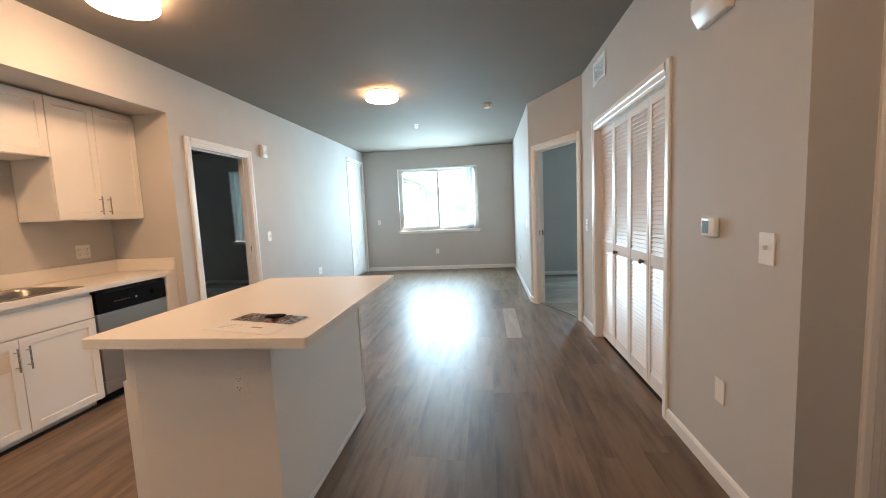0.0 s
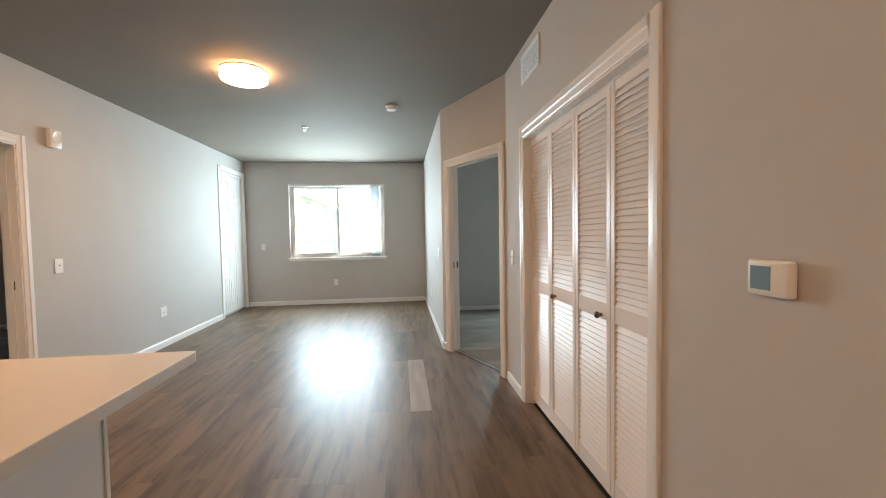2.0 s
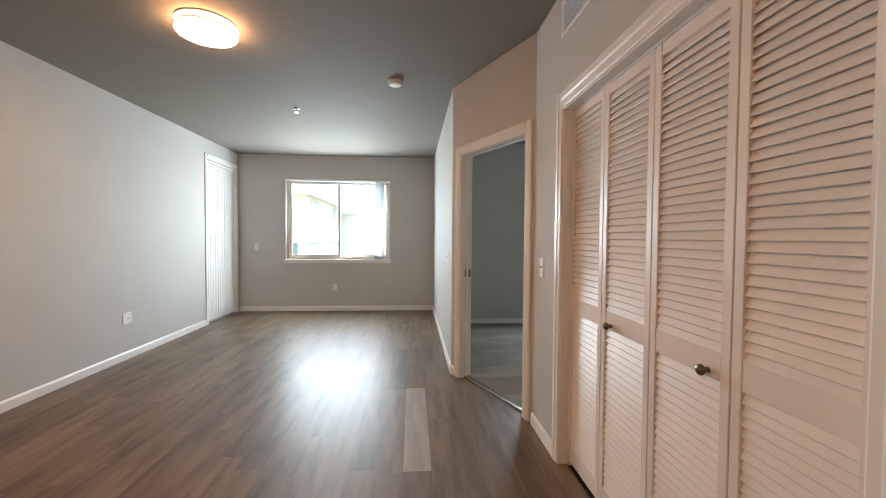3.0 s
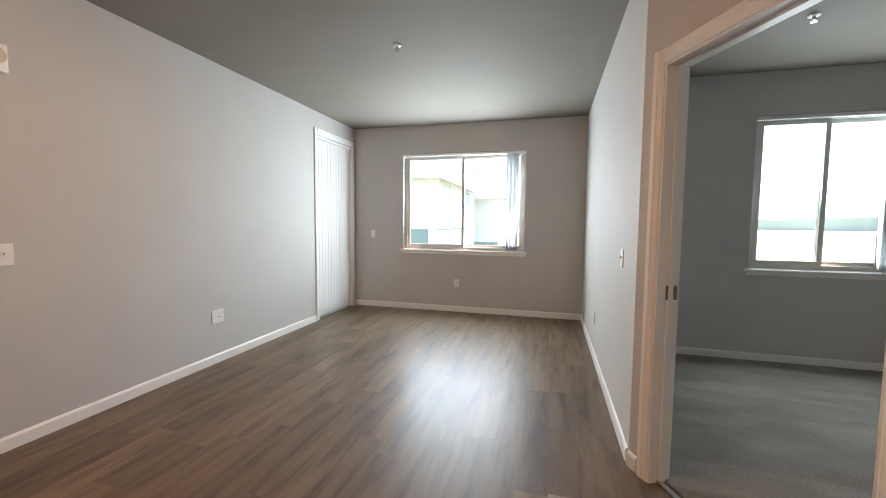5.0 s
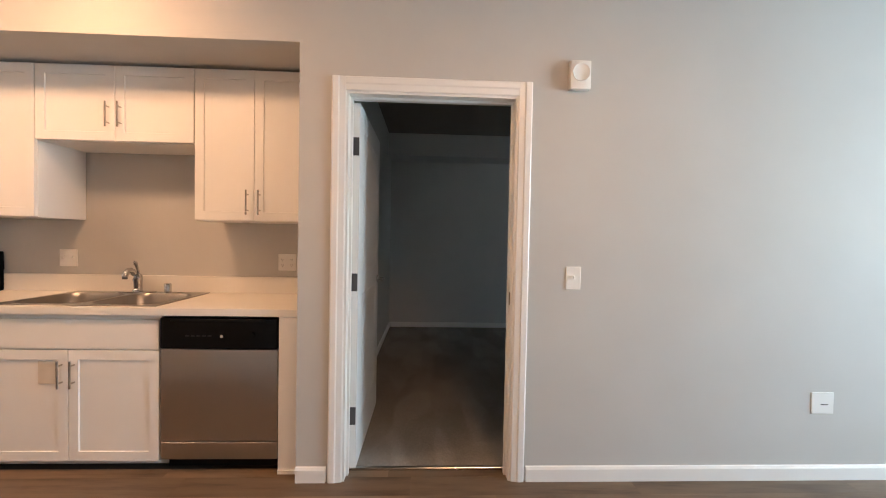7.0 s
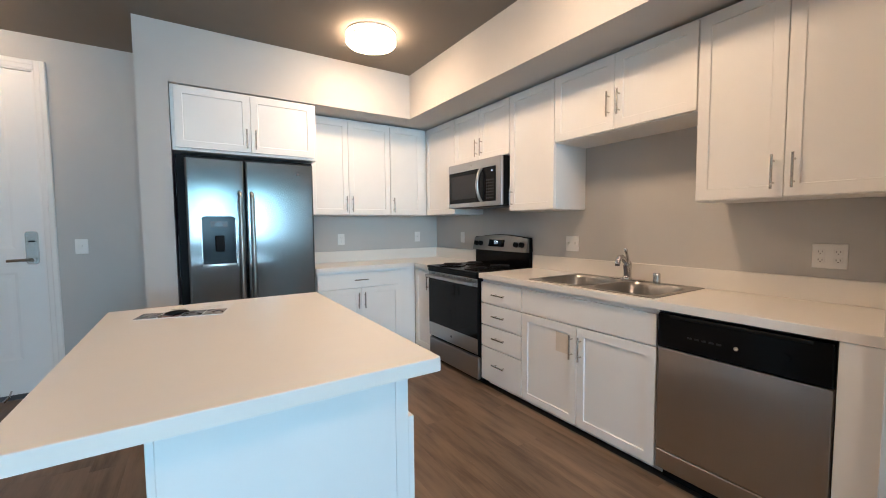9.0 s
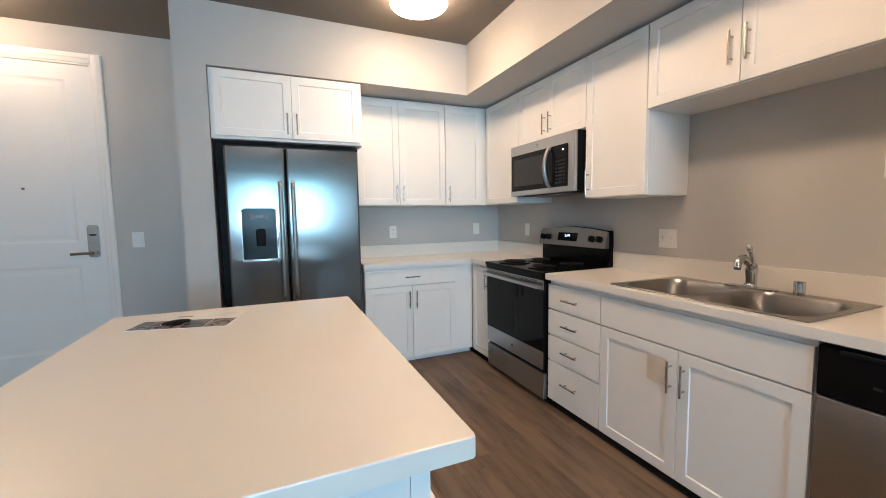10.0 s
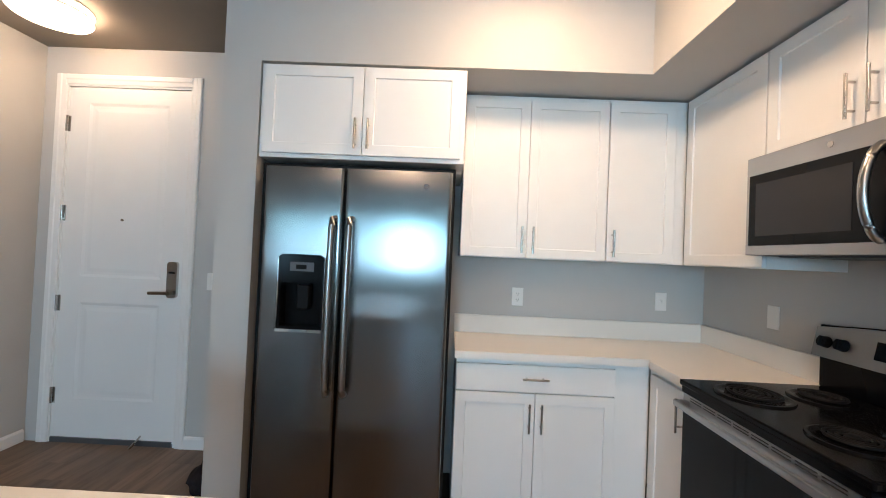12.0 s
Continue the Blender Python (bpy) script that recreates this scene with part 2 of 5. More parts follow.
PAPER = painted("paper", (0.80, 0.80, 0.79), 0.5, 0.02)
PHOTO = [painted("photo_print", c, 0.3, 0.5, 90, 0.0, 30.0) for c in ((0.16, 0.13, 0.11), (0.09, 0.085, 0.085), (0.17, 0.09, 0.085), (0.12, 0.12, 0.13))]
INK = plain("ink", (0.30, 0.29, 0.29), 0.6)
CLOTH = painted("dark_cloth", (0.022, 0.019, 0.022), 0.95, 0.4, 300, 0.002, 12.0, 0.1)
STUCCO = painted("stucco_white", (0.76, 0.78, 0.79), 0.9, 0.05, 40, 0.004)
STUCCO_BLUE = painted("stucco_blue_grey", (0.22, 0.31, 0.35), 0.9, 0.05, 40, 0.004)
SHINGLE = painted("roof_shingle", (0.13, 0.155, 0.18), 0.9, 0.15, 20, 0.01)
# sky's reflection in the far panes is put into this pale blue
FARGLASS = plain("far_glass_sky_tint", (0.34, 0.43, 0.48), 0.1)
GROUND = painted("dry_ground", (0.26, 0.25, 0.16), 0.95, 0.35, 3, 0.02, 0.05)
ASPHALT = painted("asphalt", (0.15, 0.15, 0.155), 0.9, 0.15, 30, 0.004)
# hills lightened to blue-grey: distance haze is in the base colour
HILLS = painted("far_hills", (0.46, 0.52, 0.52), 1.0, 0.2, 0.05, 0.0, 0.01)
LEAF = painted("leaf", (0.11, 0.12, 0.03), 0.7, 0.4, 20, 0.0, 3.0)
BARK = painted("bark", (0.10, 0.07, 0.05), 0.9, 0.3, 60, 0.004)
SMUDGE = painted("yellowed_film", (0.70, 0.645, 0.57), 0.35, 0.04, 80, 0.0001, 14.0)


# ---- mesh helpers ----
def bx(bm, x0, x1, y0, y1, z0, z1, bevel=0.0, seg=1):
    c = Matrix.Translation(((x0 + x1) / 2, (y0 + y1) / 2, (z0 + z1) / 2)) @ Matrix.Diagonal((abs(x1 - x0), abs(y1 - y0), abs(z1 - z0), 1))
    got = bmesh.ops.create_cube(bm, size=1.0, matrix=c)
    if bevel:
        edges = {e for v in got["verts"] for e in v.link_edges}
        bmesh.ops.bevel(bm, geom=list(edges), offset=bevel, segments=seg, profile=0.5, affect="EDGES")
    return bm


def box(*a, **k):
    return bx(bmesh.new(), *a, **k)


def rod(bm, a, b, r0, r1=None, seg=16):
    a, b = Vector(a), Vector(b)
    d = b - a
    m = Matrix.Translation((a + b) / 2) @ d.to_track_quat("Z", "Y").to_matrix().to_4x4()
    bmesh.ops.create_cone(bm, cap_ends=True, segments=seg, radius1=r0, radius2=r0 if r1 is None else r1, depth=d.length, matrix=m)
    return bm


def tube(bm, pts, r, seg=10, flat=1.0):
    """A round bar along pts, with capped ends; flat squashes it along its first side."""
    pts = [Vector(p) for p in pts]
    rings = []
    for i, p in enumerate(pts):
        d = (pts[min(i + 1, len(pts) - 1)] - pts[max(i - 1, 0)]).normalized()
        up = Vector((0, 0, 1)) if abs(d.z) < 0.9 else Vector((1, 0, 0))
        s = d.cross(up).normalized()
        u = s.cross(d).normalized()
        rings.append([bm.verts.new(p + s * math.cos(k * math.tau / seg) * r * flat + u * math.sin(k * math.tau / seg) * r) for k in range(seg)])
    for a, b in zip(rings, rings[1:]):
        for k in range(seg):
            bm.faces.new((a[k], a[(k + 1) % seg], b[(k + 1) % seg], b[k]))
    bm.faces.new(list(reversed(rings[0])))
    bm.faces.new(rings[-1])
    return bm


def lathe(bm, profile, centre=(0, 0, 0), seg=32):
    """Turns (radius, height) pairs round a vertical axis."""
    c = Vector(centre)
    rings = []
    for r, z in profile:
        if r < 1e-5:
            rings.append([bm.verts.new(c + Vector((0, 0, z)))])
        else:
            rings.append([bm.verts.new(c + Vector((r * math.cos(k * math.tau / seg), r * math.sin(k * math.tau / seg), z))) for k in range(seg)])
    for a, b in zip(rings, rings[1:]):
        for k in range(seg):
            n = (k + 1) % seg
            if len(a) == 1 and len(b) > 1:
                bm.faces.new((a[0], b[k], b[n]))
            elif len(b) == 1 and len(a) > 1:
                bm.faces.new((a[k], a[n], b[0]))
            elif len(a) > 1:
                bm.faces.new((a[k], a[n], b[n], b[k]))
    return bm


def prism(bm, outline, axis, a, b):
    """A flat outline of (p, q) pairs drawn out along an axis from a to b. x: p, q are y, z; y: x, z; z: x, y."""
    def place(p, q, h):
        return {"x": (h, p, q), "y": (p, h, q), "z": (p, q, h)}[axis]
    lo = [bm.verts.new(place(p, q, a)) for p, q in outline]
    hi = [bm.verts.new(place(p, q, b)) for p, q in outline]
    n = len(outline)
    for k in range(n):
        bm.faces.new((lo[k], lo[(k + 1) % n], hi[(k + 1) % n], hi[k]))
    bm.faces.new(lo)
    bm.faces.new(hi)
    return bm


def round_rect(x0, x1, y0, y1, r, seg=4):
    pts = []
    for cx, cy, a in ((x1 - r, y1 - r, 0), (x0 + r, y1 - r, 90), (x0 + r, y0 + r, 180), (x1 - r, y0 + r, 270)):
        for k in range(seg + 1):
            t = radians(a + 90 * k / seg)
            pts.append((cx + r * math.cos(t), cy + r * math.sin(t)))
    return pts


def part(name, bm, mat, parent=None, label="", smooth=False, shadow=True):
    bmesh.ops.recalc_face_normals(bm, faces=bm.faces[:])
    me = bpy.data.meshes.new(name)
    bm.to_mesh(me)
    bm.free()
    me.materials.append(mat)
    if smooth:
        for p in me.polygons:
            p.use_smooth = True
        me.set_sharp_from_angle(angle=radians(40))
    ob = new(name, me)
    if parent:
        ob.parent = parent
    if label:
        tagged(ob, label)
    ob.visible_shadow = shadow
    return ob


def thing(name, m, label, category, group="", kind=""):
    root = new(name)
    root.empty_display_size = 0.1
    root.matrix_basis = m
    return tagged(root, label, category, group, kind)


def setting(name, bm, mat, label, category):
    return tagged(part(name, bm, mat), label, category, "", "structure")


# facing: the turn that makes local -y look that way
EAST, NORTH, WEST, SOUTH = 90, 180, -90, 0      # +x, +y, -x, -y

HEIGHT = 2.76
X_LEFT, X_CLOSET, X_RIGHT, Y_FAR = -2.80, 1.107, 0.628, 9.355
X_KITCHEN, Y_KITCHEN, Y_ENTRY = -3.49, -0.10, -0.23


# ---- the shell ----
def holed(bm, axis, thick, span, holes, z0=0.0, z1=HEIGHT):
    """A wall along y (axis 'x') or x (axis 'y'), with openings (a, b, low, high) through it."""
    def put(a, b, lo, hi):
        if b - a > 1e-4 and hi - lo > 1e-4:
            if axis == "x":
                bx(bm, thick[0], thick[1], a, b, lo, hi)
            else:
                bx(bm, a, b, thick[0], thick[1], lo, hi)
    at = span[0]
    for a, b, lo, hi in sorted(holes):
        put(at, a, z0, z1)
        put(a, b, z0, lo)
        put(a, b, hi, z1)
        at = b
    put(at, span[1], z0, z1)
    return bm


DOOR_TOP = 2.105
WALL_LABEL = "smooth light grey painted interior wall"
setting("wall_left", holed(bmesh.new(), "x", (-2.92, X_LEFT), (3.86, 9.505), [(3.962, 4.892, 0, DOOR_TOP), (8.315, 9.255, 0, 2.485)]), WALL, WALL_LABEL, "wall")
setting("wall_kitchen_end", box(-3.61, X_LEFT, 3.722, 3.86, 0, HEIGHT), WALL, WALL_LABEL, "wall")
setting("wall_kitchen", box(-3.61, X_KITCHEN, -0.22, 3.722, 0, HEIGHT), WALL, WALL_LABEL, "wall")
setting("wall_kitchen_back", box(X_KITCHEN, -0.853, -0.22, Y_KITCHEN, 0, HEIGHT), WALL, WALL_LABEL, "wall")
setting("wall_fridge_side", box(-0.853, -0.663, -0.23, 0.532, 0, HEIGHT), WALL, WALL_LABEL, "wall")
setting("wall_entry", holed(bmesh.new(), "y", (-0.35, Y_ENTRY), (-0.853, 1.18), [(0.0, 0.905, 0, 2.505)]), WALL, WALL_LABEL, "wall")
setting("wall_hall", box(1.06, 1.18, -0.23, 0.60, 0, HEIGHT), WALL, WALL_LABEL, "wall")
setting("wall_alcove_near", box(1.18, 2.50, 0.48, 0.60, 0, HEIGHT), WALL, WALL_LABEL, "wall")
setting("wall_alcove_end", box(2.40, 2.50, 0.60, 1.98, 0, HEIGHT), WALL, WALL_LABEL, "wall")
setting("wall_alcove_door", holed(bmesh.new(), "y", (1.86, 1.98), (1.227, 2.40), [(1.375, 2.19, 0, DOOR_TOP)]), WALL, WALL_LABEL, "wall")
setting("wall_closet", holed(bmesh.new(), "x", (X_CLOSET, 1.227), (1.86, 4.96), [(2.905, 4.463, 0, 2.08)]), WALL, WALL_LABEL, "wall")
setting("wall_right", box(X_RIGHT, 0.74, 6.02, Y_FAR, 0, HEIGHT), WALL, WALL_LABEL, "wall")
setting("wall_far", holed(bmesh.new(), "y", (Y_FAR, 9.505), (X_LEFT, 0.74), [(-1.99, -0.165, 0.915, 2.345)]), WALL, WALL_LABEL, "wall")
# slanting wall with the second bedroom's door
SLANT = Vector((X_RIGHT - X_CLOSET, 6.02 - 4.96, 0))
SLANT_LENGTH = SLANT.length
SLANT_TURN = math.degrees(math.atan2(SLANT.y, SLANT.x))
SLANT_POSE = pose(X_CLOSET, 4.96, 0, 0, 0, SLANT_TURN) @ Matrix.Scale(-1, 4, (0, 1, 0))
slant = holed(bmesh.new(), "y", (0, 0.12), (0.0, SLANT_LENGTH), [(0.092, 1.017, 0, DOOR_TOP)])
bmesh.ops.transform(slant, matrix=SLANT_POSE, verts=slant.verts[:])
setting("wall_slant", slant, WALL, WALL_LABEL, "wall")
# first bedroom, behind the left wall
setting("wall_bedroom_side", box(-6.62, -3.61, 3.74, 3.86, 0, HEIGHT), WALL, WALL_LABEL, "wall")
setting("wall_bedroom_back", box(-6.62, -6.50, 3.86, 8.17, 0, HEIGHT), WALL, WALL_LABEL, "wall")
setting("wall_bedroom_far", holed(bmesh.new(), "y", (8.05, 8.17), (-6.50, -2.92), [(-5.25, -3.45, 0.9, 2.36)]), WALL, WALL_LABEL, "wall")
setting("bedroom_soffit", box(-6.50, -6.08, 3.86, 8.05, 2.46, HEIGHT), WALL, "grey boxed-in soffit along the bedroom wall", "soffit")
# second bedroom, behind the slanting wall, and the closet
setting("wall_bedroom_north", holed(bmesh.new(), "y", (8.15, 8.27), (0.74, 4.42), [(2.04, 3.22, 0.905, 2.355)]), WALL, WALL_LABEL, "wall")
setting("wall_bedroom_east", box(4.30, 4.42, 4.60, 8.15, 0, HEIGHT), WALL, WALL_LABEL, "wall")
setting("wall_bedroom_near", box(1.227, 4.42, 4.48, 4.60, 0, HEIGHT), WALL, WALL_LABEL, "wall")
setting("wall_closet_back", box(1.75, 1.85, 2.75, 4.48, 0, HEIGHT), WALL, WALL_LABEL, "wall")
setting("wall_closet_side", box(1.227, 1.85, 2.63, 2.75, 0, HEIGHT), WALL, WALL_LABEL, "wall")

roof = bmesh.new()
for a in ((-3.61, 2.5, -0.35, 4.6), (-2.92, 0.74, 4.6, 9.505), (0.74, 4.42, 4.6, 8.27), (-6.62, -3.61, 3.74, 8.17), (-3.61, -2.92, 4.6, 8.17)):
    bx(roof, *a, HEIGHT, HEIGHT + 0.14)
setting("ceiling", roof, CEILING, "flat ceiling with a fine texture, its shade mixed into taupe paint", "ceiling")
soffit = bmesh.new()
bx(soffit, X_KITCHEN, X_LEFT, 0.532, 3.722, 2.345, HEIGHT)
bx(soffit, X_KITCHEN, -0.853, Y_KITCHEN, 0.532, 2.345, HEIGHT)
setting("kitchen_soffit", soffit, WALL, "painted L-shaped kitchen soffit above the wall cabinets", "soffit")

# carpets and the bed under the planks
floor = setting("floor", box(-3.61, 2.5, -0.35, 9.505, -0.12, -0.012), SUBFLOOR, "dark brown wood plank floor with satin sheen", "floor")
car = bmesh.new()
bx(car, -6.62, -2.925, 3.74, 8.17, -0.012, 0.012)
setting("bedroom_carpet", car, CARPET, "dark taupe cut pile carpet with vacuum marks", "carpet")
car = bmesh.new()
prism(car, [(1.18, 4.99), (4.42, 4.60), (4.42, 8.22), (0.74, 8.22), (0.70, 6.10)], "z", -0.012, 0.012)
setting("bedroom_carpet", car, CARPET, "grey taupe cut pile bedroom carpet", "carpet")
setting("floor_bedroom", box(-6.62, -3.61, 3.74, 8.17, -0.12, -0.013), SUBFLOOR, "bedroom subfloor under the carpet", "floor")
setting("floor_bedroom", box(2.5, 4.42, 4.48, 8.22, -0.12, -0.013), SUBFLOOR, "bedroom subfloor under the carpet", "floor")
setting("threshold", box(-2.925, -2.90, 3.982, 4.872, -0.010, 0.014, bevel=0.003), NICKEL, "slim metal carpet strip in a doorway", "threshold")
strip = box(0.107, 1.002, 0.045, 0.075, -0.010, 0.014, bevel=0.003)
bmesh.ops.transform(strip, matrix=SLANT_POSE, verts=strip.verts[:])
setting("threshold", strip, NICKEL, "slim metal carpet strip in a doorway", "threshold")


# ---- trim ----
def skirting(a, b, out):
    """White skirting from a to b on the wall whose face looks towards out."""
    a, b, n = Vector((*a, 0)), Vector((*b, 0)), Vector((*out, 0)).normalized()
    t = 0.014
    bm = bmesh.new()
    outline = [(0.0, 0.0), (t, 0.0), (t, 0.068), (t * 0.55, 0.080), (0.0, 0.084)]
    lo = [bm.verts.new(a + n * p + Vector((0, 0, q))) for p, q in outline]
    hi = [bm.verts.new(b + n * p + Vector((0, 0, q))) for p, q in outline]
    k = len(outline)
    for i in range(k):
        bm.faces.new((lo[i], lo[(i + 1) % k], hi[(i + 1) % k], hi[i]))
    bm.faces.new(lo)
    bm.faces.new(hi)
    return setting("baseboard", bm, TRIM, "low white painted baseboard along the wall", "baseboard")


skirting((X_LEFT, 4.972), (X_LEFT, 8.24), (1, 0))
skirting((X_LEFT, 3.722), (X_LEFT, 3.882), (1, 0))
skirting((X_LEFT + 0.016, Y_FAR), (X_RIGHT - 0.016, Y_FAR), (0, -1))
skirting((X_RIGHT, 6.04), (X_RIGHT, Y_FAR), (-1, 0))
skirting((X_CLOSET, 4.53), (X_CLOSET, 4.945), (-1, 0))
skirting((X_CLOSET, 1.86), (X_CLOSET, 2.838), (-1, 0))
skirting((X_CLOSET - 0.014, 1.86), (1.30, 1.86), (0, -1))
skirting((1.06, -0.214), (1.06, 0.60), (-1, 0))
skirting((-0.645, Y_ENTRY), (-0.062, Y_ENTRY), (0, 1))
skirting((-0.663, Y_ENTRY), (-0.663, 0.532), (1, 0))
skirting((-0.649, 0.532), (-0.853, 0.532), (0, 1))
skirting((-6.50, 3.88), (-6.50, 8.03), (1, 0))
skirting((-6.48, 3.86), (-3.62, 3.86), (0, 1))
skirting((-6.48, 8.05), (-2.94, 8.05), (0, -1))
skirting((0.76, 8.15), (4.28, 8.15), (0, -1))
slant_dir = SLANT.normalized()
slant_out = Vector((-slant_dir.y, slant_dir.x, 0))
p2 = Vector((X_CLOSET, 4.96, 0)) + slant_dir * 1.09
skirting((p2.x, p2.y), (X_RIGHT, 6.015), (slant_out.x, slant_out.y))


def door_frame(m, u0, u1, top, thick, face=0.075, name="door_frame", head=None):
    """Jamb lining and stepped casing of an opening u0..u1; local -y is the room side."""
    root = thing(name, m, "white painted door frame with stepped casing", "door frame", "", "structure")
    head = head or face
    lining = bmesh.new()
    bx(lining, u0, u0 + 0.018, -0.001, thick + 0.001, 0, top)
    bx(lining, u1 - 0.018, u1, -0.001, thick + 0.001, 0, top)
    bx(lining, u0 + 0.018, u1 - 0.018, -0.001, thick + 0.001, top - 0.018, top)
    bx(lining, u0 + 0.018, u0 + 0.030, 0.053, 0.080, 0, top - 0.018)
    bx(lining, u1 - 0.030, u1 - 0.018, 0.053, 0.080, 0, top - 0.018)
    bx(lining, u0 + 0.030, u1 - 0.030, 0.053, 0.080, top - 0.030, top - 0.018)
    part("jamb", lining, TRIM, root)

    def steps(w):
        return [(0.0, 0.0), (0.0, 0.011), (w * 0.10, 0.016), (w * 0.46, 0.016), (w * 0.56, 0.0115), (w * 0.92, 0.009), (w, 0.006), (w, 0.0)]
    o = 0.006
    for sgn, u in ((1, u0 - face + o), (-1, u1 + face - o)):
        part("casing", prism(bmesh.new(), [(u + sgn * p, -q) for p, q in steps(face)], "z", 0, top + head - o), TRIM, root)
    bm = bmesh.new()
    prism(bm, [(-q * 1.04, top + head - o - p) for p, q in steps(head)], "x", u0 + o - 0.0005, u1 - o + 0.0005)
    part("casing", bm, TRIM, root)
    return root


LEFT_FRAME = pose(X_LEFT, 0, 0, 0, 0, EAST)
door_frame(LEFT_FRAME, 3.962, 4.892, DOOR_TOP, 0.12)
slant_m = pose(X_CLOSET, 4.96, 0, 0, 0, SLANT_TURN) @ pose(SLANT_LENGTH, 0, 0, 0, 0, 180)
door_frame(slant_m, SLANT_LENGTH - 1.017, SLANT_LENGTH - 0.092, DOOR_TOP, 0.12, 0.07)
door_frame(pose(0, Y_ENTRY, 0, 0, 0, NORTH), -0.905, 0.0, 2.505, 0.12, 0.07)
door_frame(pose(0, 1.86, 0, 0, 0, SOUTH), 1.375, 2.19, DOOR_TOP, 0.12, 0.07)
door_frame(pose(X_LEFT, 0, 0, 0, 0, EAST), 8.315, 9.255, 2.485, 0.12, 0.065, "slider_frame")
door_frame(pose(X_CLOSET, 0, 0, 0, 0, WEST), -4.463, -2.905, 2.08, 0.12, 0.07, "closet_frame", 0.09)


# ---- doors ----
def panel_slab(w, h, t, panels, bevel=0.002):
    """A door slab u 0..w, y 0..t, with sunk mouldings round raised fields on both faces."""
    bm = bmesh.new()
    core = 0.006
    bx(bm, 0, w, core, t - core, 0, h)
    us = sorted({0.0, w, *(p[0] for p in panels), *(p[1] for p in panels)})
    zs = sorted({0.0, h, *(p[2] for p in panels), *(p[3] for p in panels)})
    for y0, y1 in ((0.0, core), (t - core, t)):
        front = y0 == 0.0
        for i in range(len(us) - 1):
            for k in range(len(zs) - 1):
                cu, cz = (us[i] + us[i + 1]) / 2, (zs[k] + zs[k + 1]) / 2
                hole = any(p[0] < cu < p[1] and p[2] < cz < p[3] for p in panels)
                if not hole:
                    bx(bm, us[i], us[i + 1], y0, y1, zs[k], zs[k + 1])
        for a, b, c, d in panels:
            e, g = 0.035, 0.060
            lip = (0.0008 if front else t - 0.0008)
            deep = (core - 0.0005 if front else t - core + 0.0005)
            rise = (0.003 if front else t - 0.003)
            rings = []
            for off, y in ((0.0, lip), (0.018, deep), (e, deep), (g, rise)):
                rings.append([bm.verts.new(v) for v in ((a + off, y, c + off), (b - off, y, c + off), (b - off, y, d - off), (a + off, y, d - off))])
            for r0, r1 in zip(rings, rings[1:]):
                for q in range(4):
                    bm.faces.new((r0[q], r0[(q + 1) % 4], r1[(q + 1) % 4], r1[q]))
            bm.faces.new(rings[-1])
    return bm


def lever(parent, u, z, y, way, side):
    bm = bmesh.new()
    rod(bm, (u, y, z), (u, y + side * 0.010, z), 0.028, seg=24)
    rod(bm, (u, y, z), (u, y + side * 0.05, z), 0.010)
    tube(bm, [(u, y + side * 0.05, z), (u + way * 0.03, y + side * 0.052, z), (u + way * 0.11, y + side * 0.050, z - 0.002)], 0.009, 10)
    return part("lever", bm, NICKEL, parent, "brushed nickel door lever", True)


def hinges(parent, places, axis_uy):
    for z in places:
        bm = bmesh.new()
        u, y = axis_uy
        rod(bm, (u, y, z - 0.045), (u, y, z + 0.045), 0.007, seg=10)
        bx(bm, u - 0.003, u + 0.032, y + 0.001, y + 0.006, z - 0.045, z + 0.045)
        part("hinge", bm, NICKEL, parent, "grey metal hinge", True)


# bedroom door, swung open into the bedroom
d1 = thing("door_1", pose(-2.905, 4.024, 0.012, 0, 0, 180), "white two-panel bedroom door standing open", "door", "", "structure")
slab = part("slab", panel_slab(0.885, 2.06, 0.040, [(0.13, 0.755, 0.24, 0.98), (0.13, 0.755, 1.12, 1.92)]), DOORPAINT, d1)
lever(slab, 0.82, 1.0, 0.0, -1, -1)
lever(slab, 0.82, 1.0, 0.040, -1, 1)
for z in (0.30, 1.06, 1.82):
    bm = bmesh.new()
    rod(bm, (-0.008, 0.042, z - 0.05), (-0.008, 0.042, z + 0.05), 0.008, seg=10)
    bx(bm, -0.003, 0.0, 0.004, 0.036, z - 0.05, z + 0.05)
    part("hinge", bm, GREY_DARK, slab, "dark metal hinge", True)
# strike plates on the far jambs
strike = thing("strike_plate", pose(-2.862, 4.8735, 1.0), "dark metal strike plate in the jamb", "strike plate")
part("plate", box(-0.016, 0.016, -0.004, 0.0005, -0.035, 0.035, bevel=0.001), BRASS_DARK, strike)
strike = thing("strike_plate", slant_m @ pose(SLANT_LENGTH - 0.9995, 0.075, 0.99), "dark metal strike plate in the jamb", "strike plate")
part("plate", box(-0.001, 0.012, -0.028, 0.028, -0.035, 0.035, bevel=0.001), BRASS_DARK, strike)

# front door
d2 = thing("door_2", pose(0.887, -0.236, 0.022, 0, 0, 180), "tall white closed entry door with raised panels", "door", "", "structure")
slab = part("slab", panel_slab(0.868, 2.46, 0.045, [(0.15, 0.718, 0.28, 0.95), (0.15, 0.718, 1.13, 2.35)]), DOORPAINT, d2)
bm = bmesh.new()
prism(bm, round_rect(0.775, 0.845, 1.01, 1.26, 0.02), "y", -0.022, 0.0)
part("lock_plate", bm, NICKEL, slab, "tall satin steel keycard lock plate", True)
bm = bmesh.new()
rod(bm, (0.815, -0.022, 1.045), (0.815, -0.065, 1.045), 0.014)
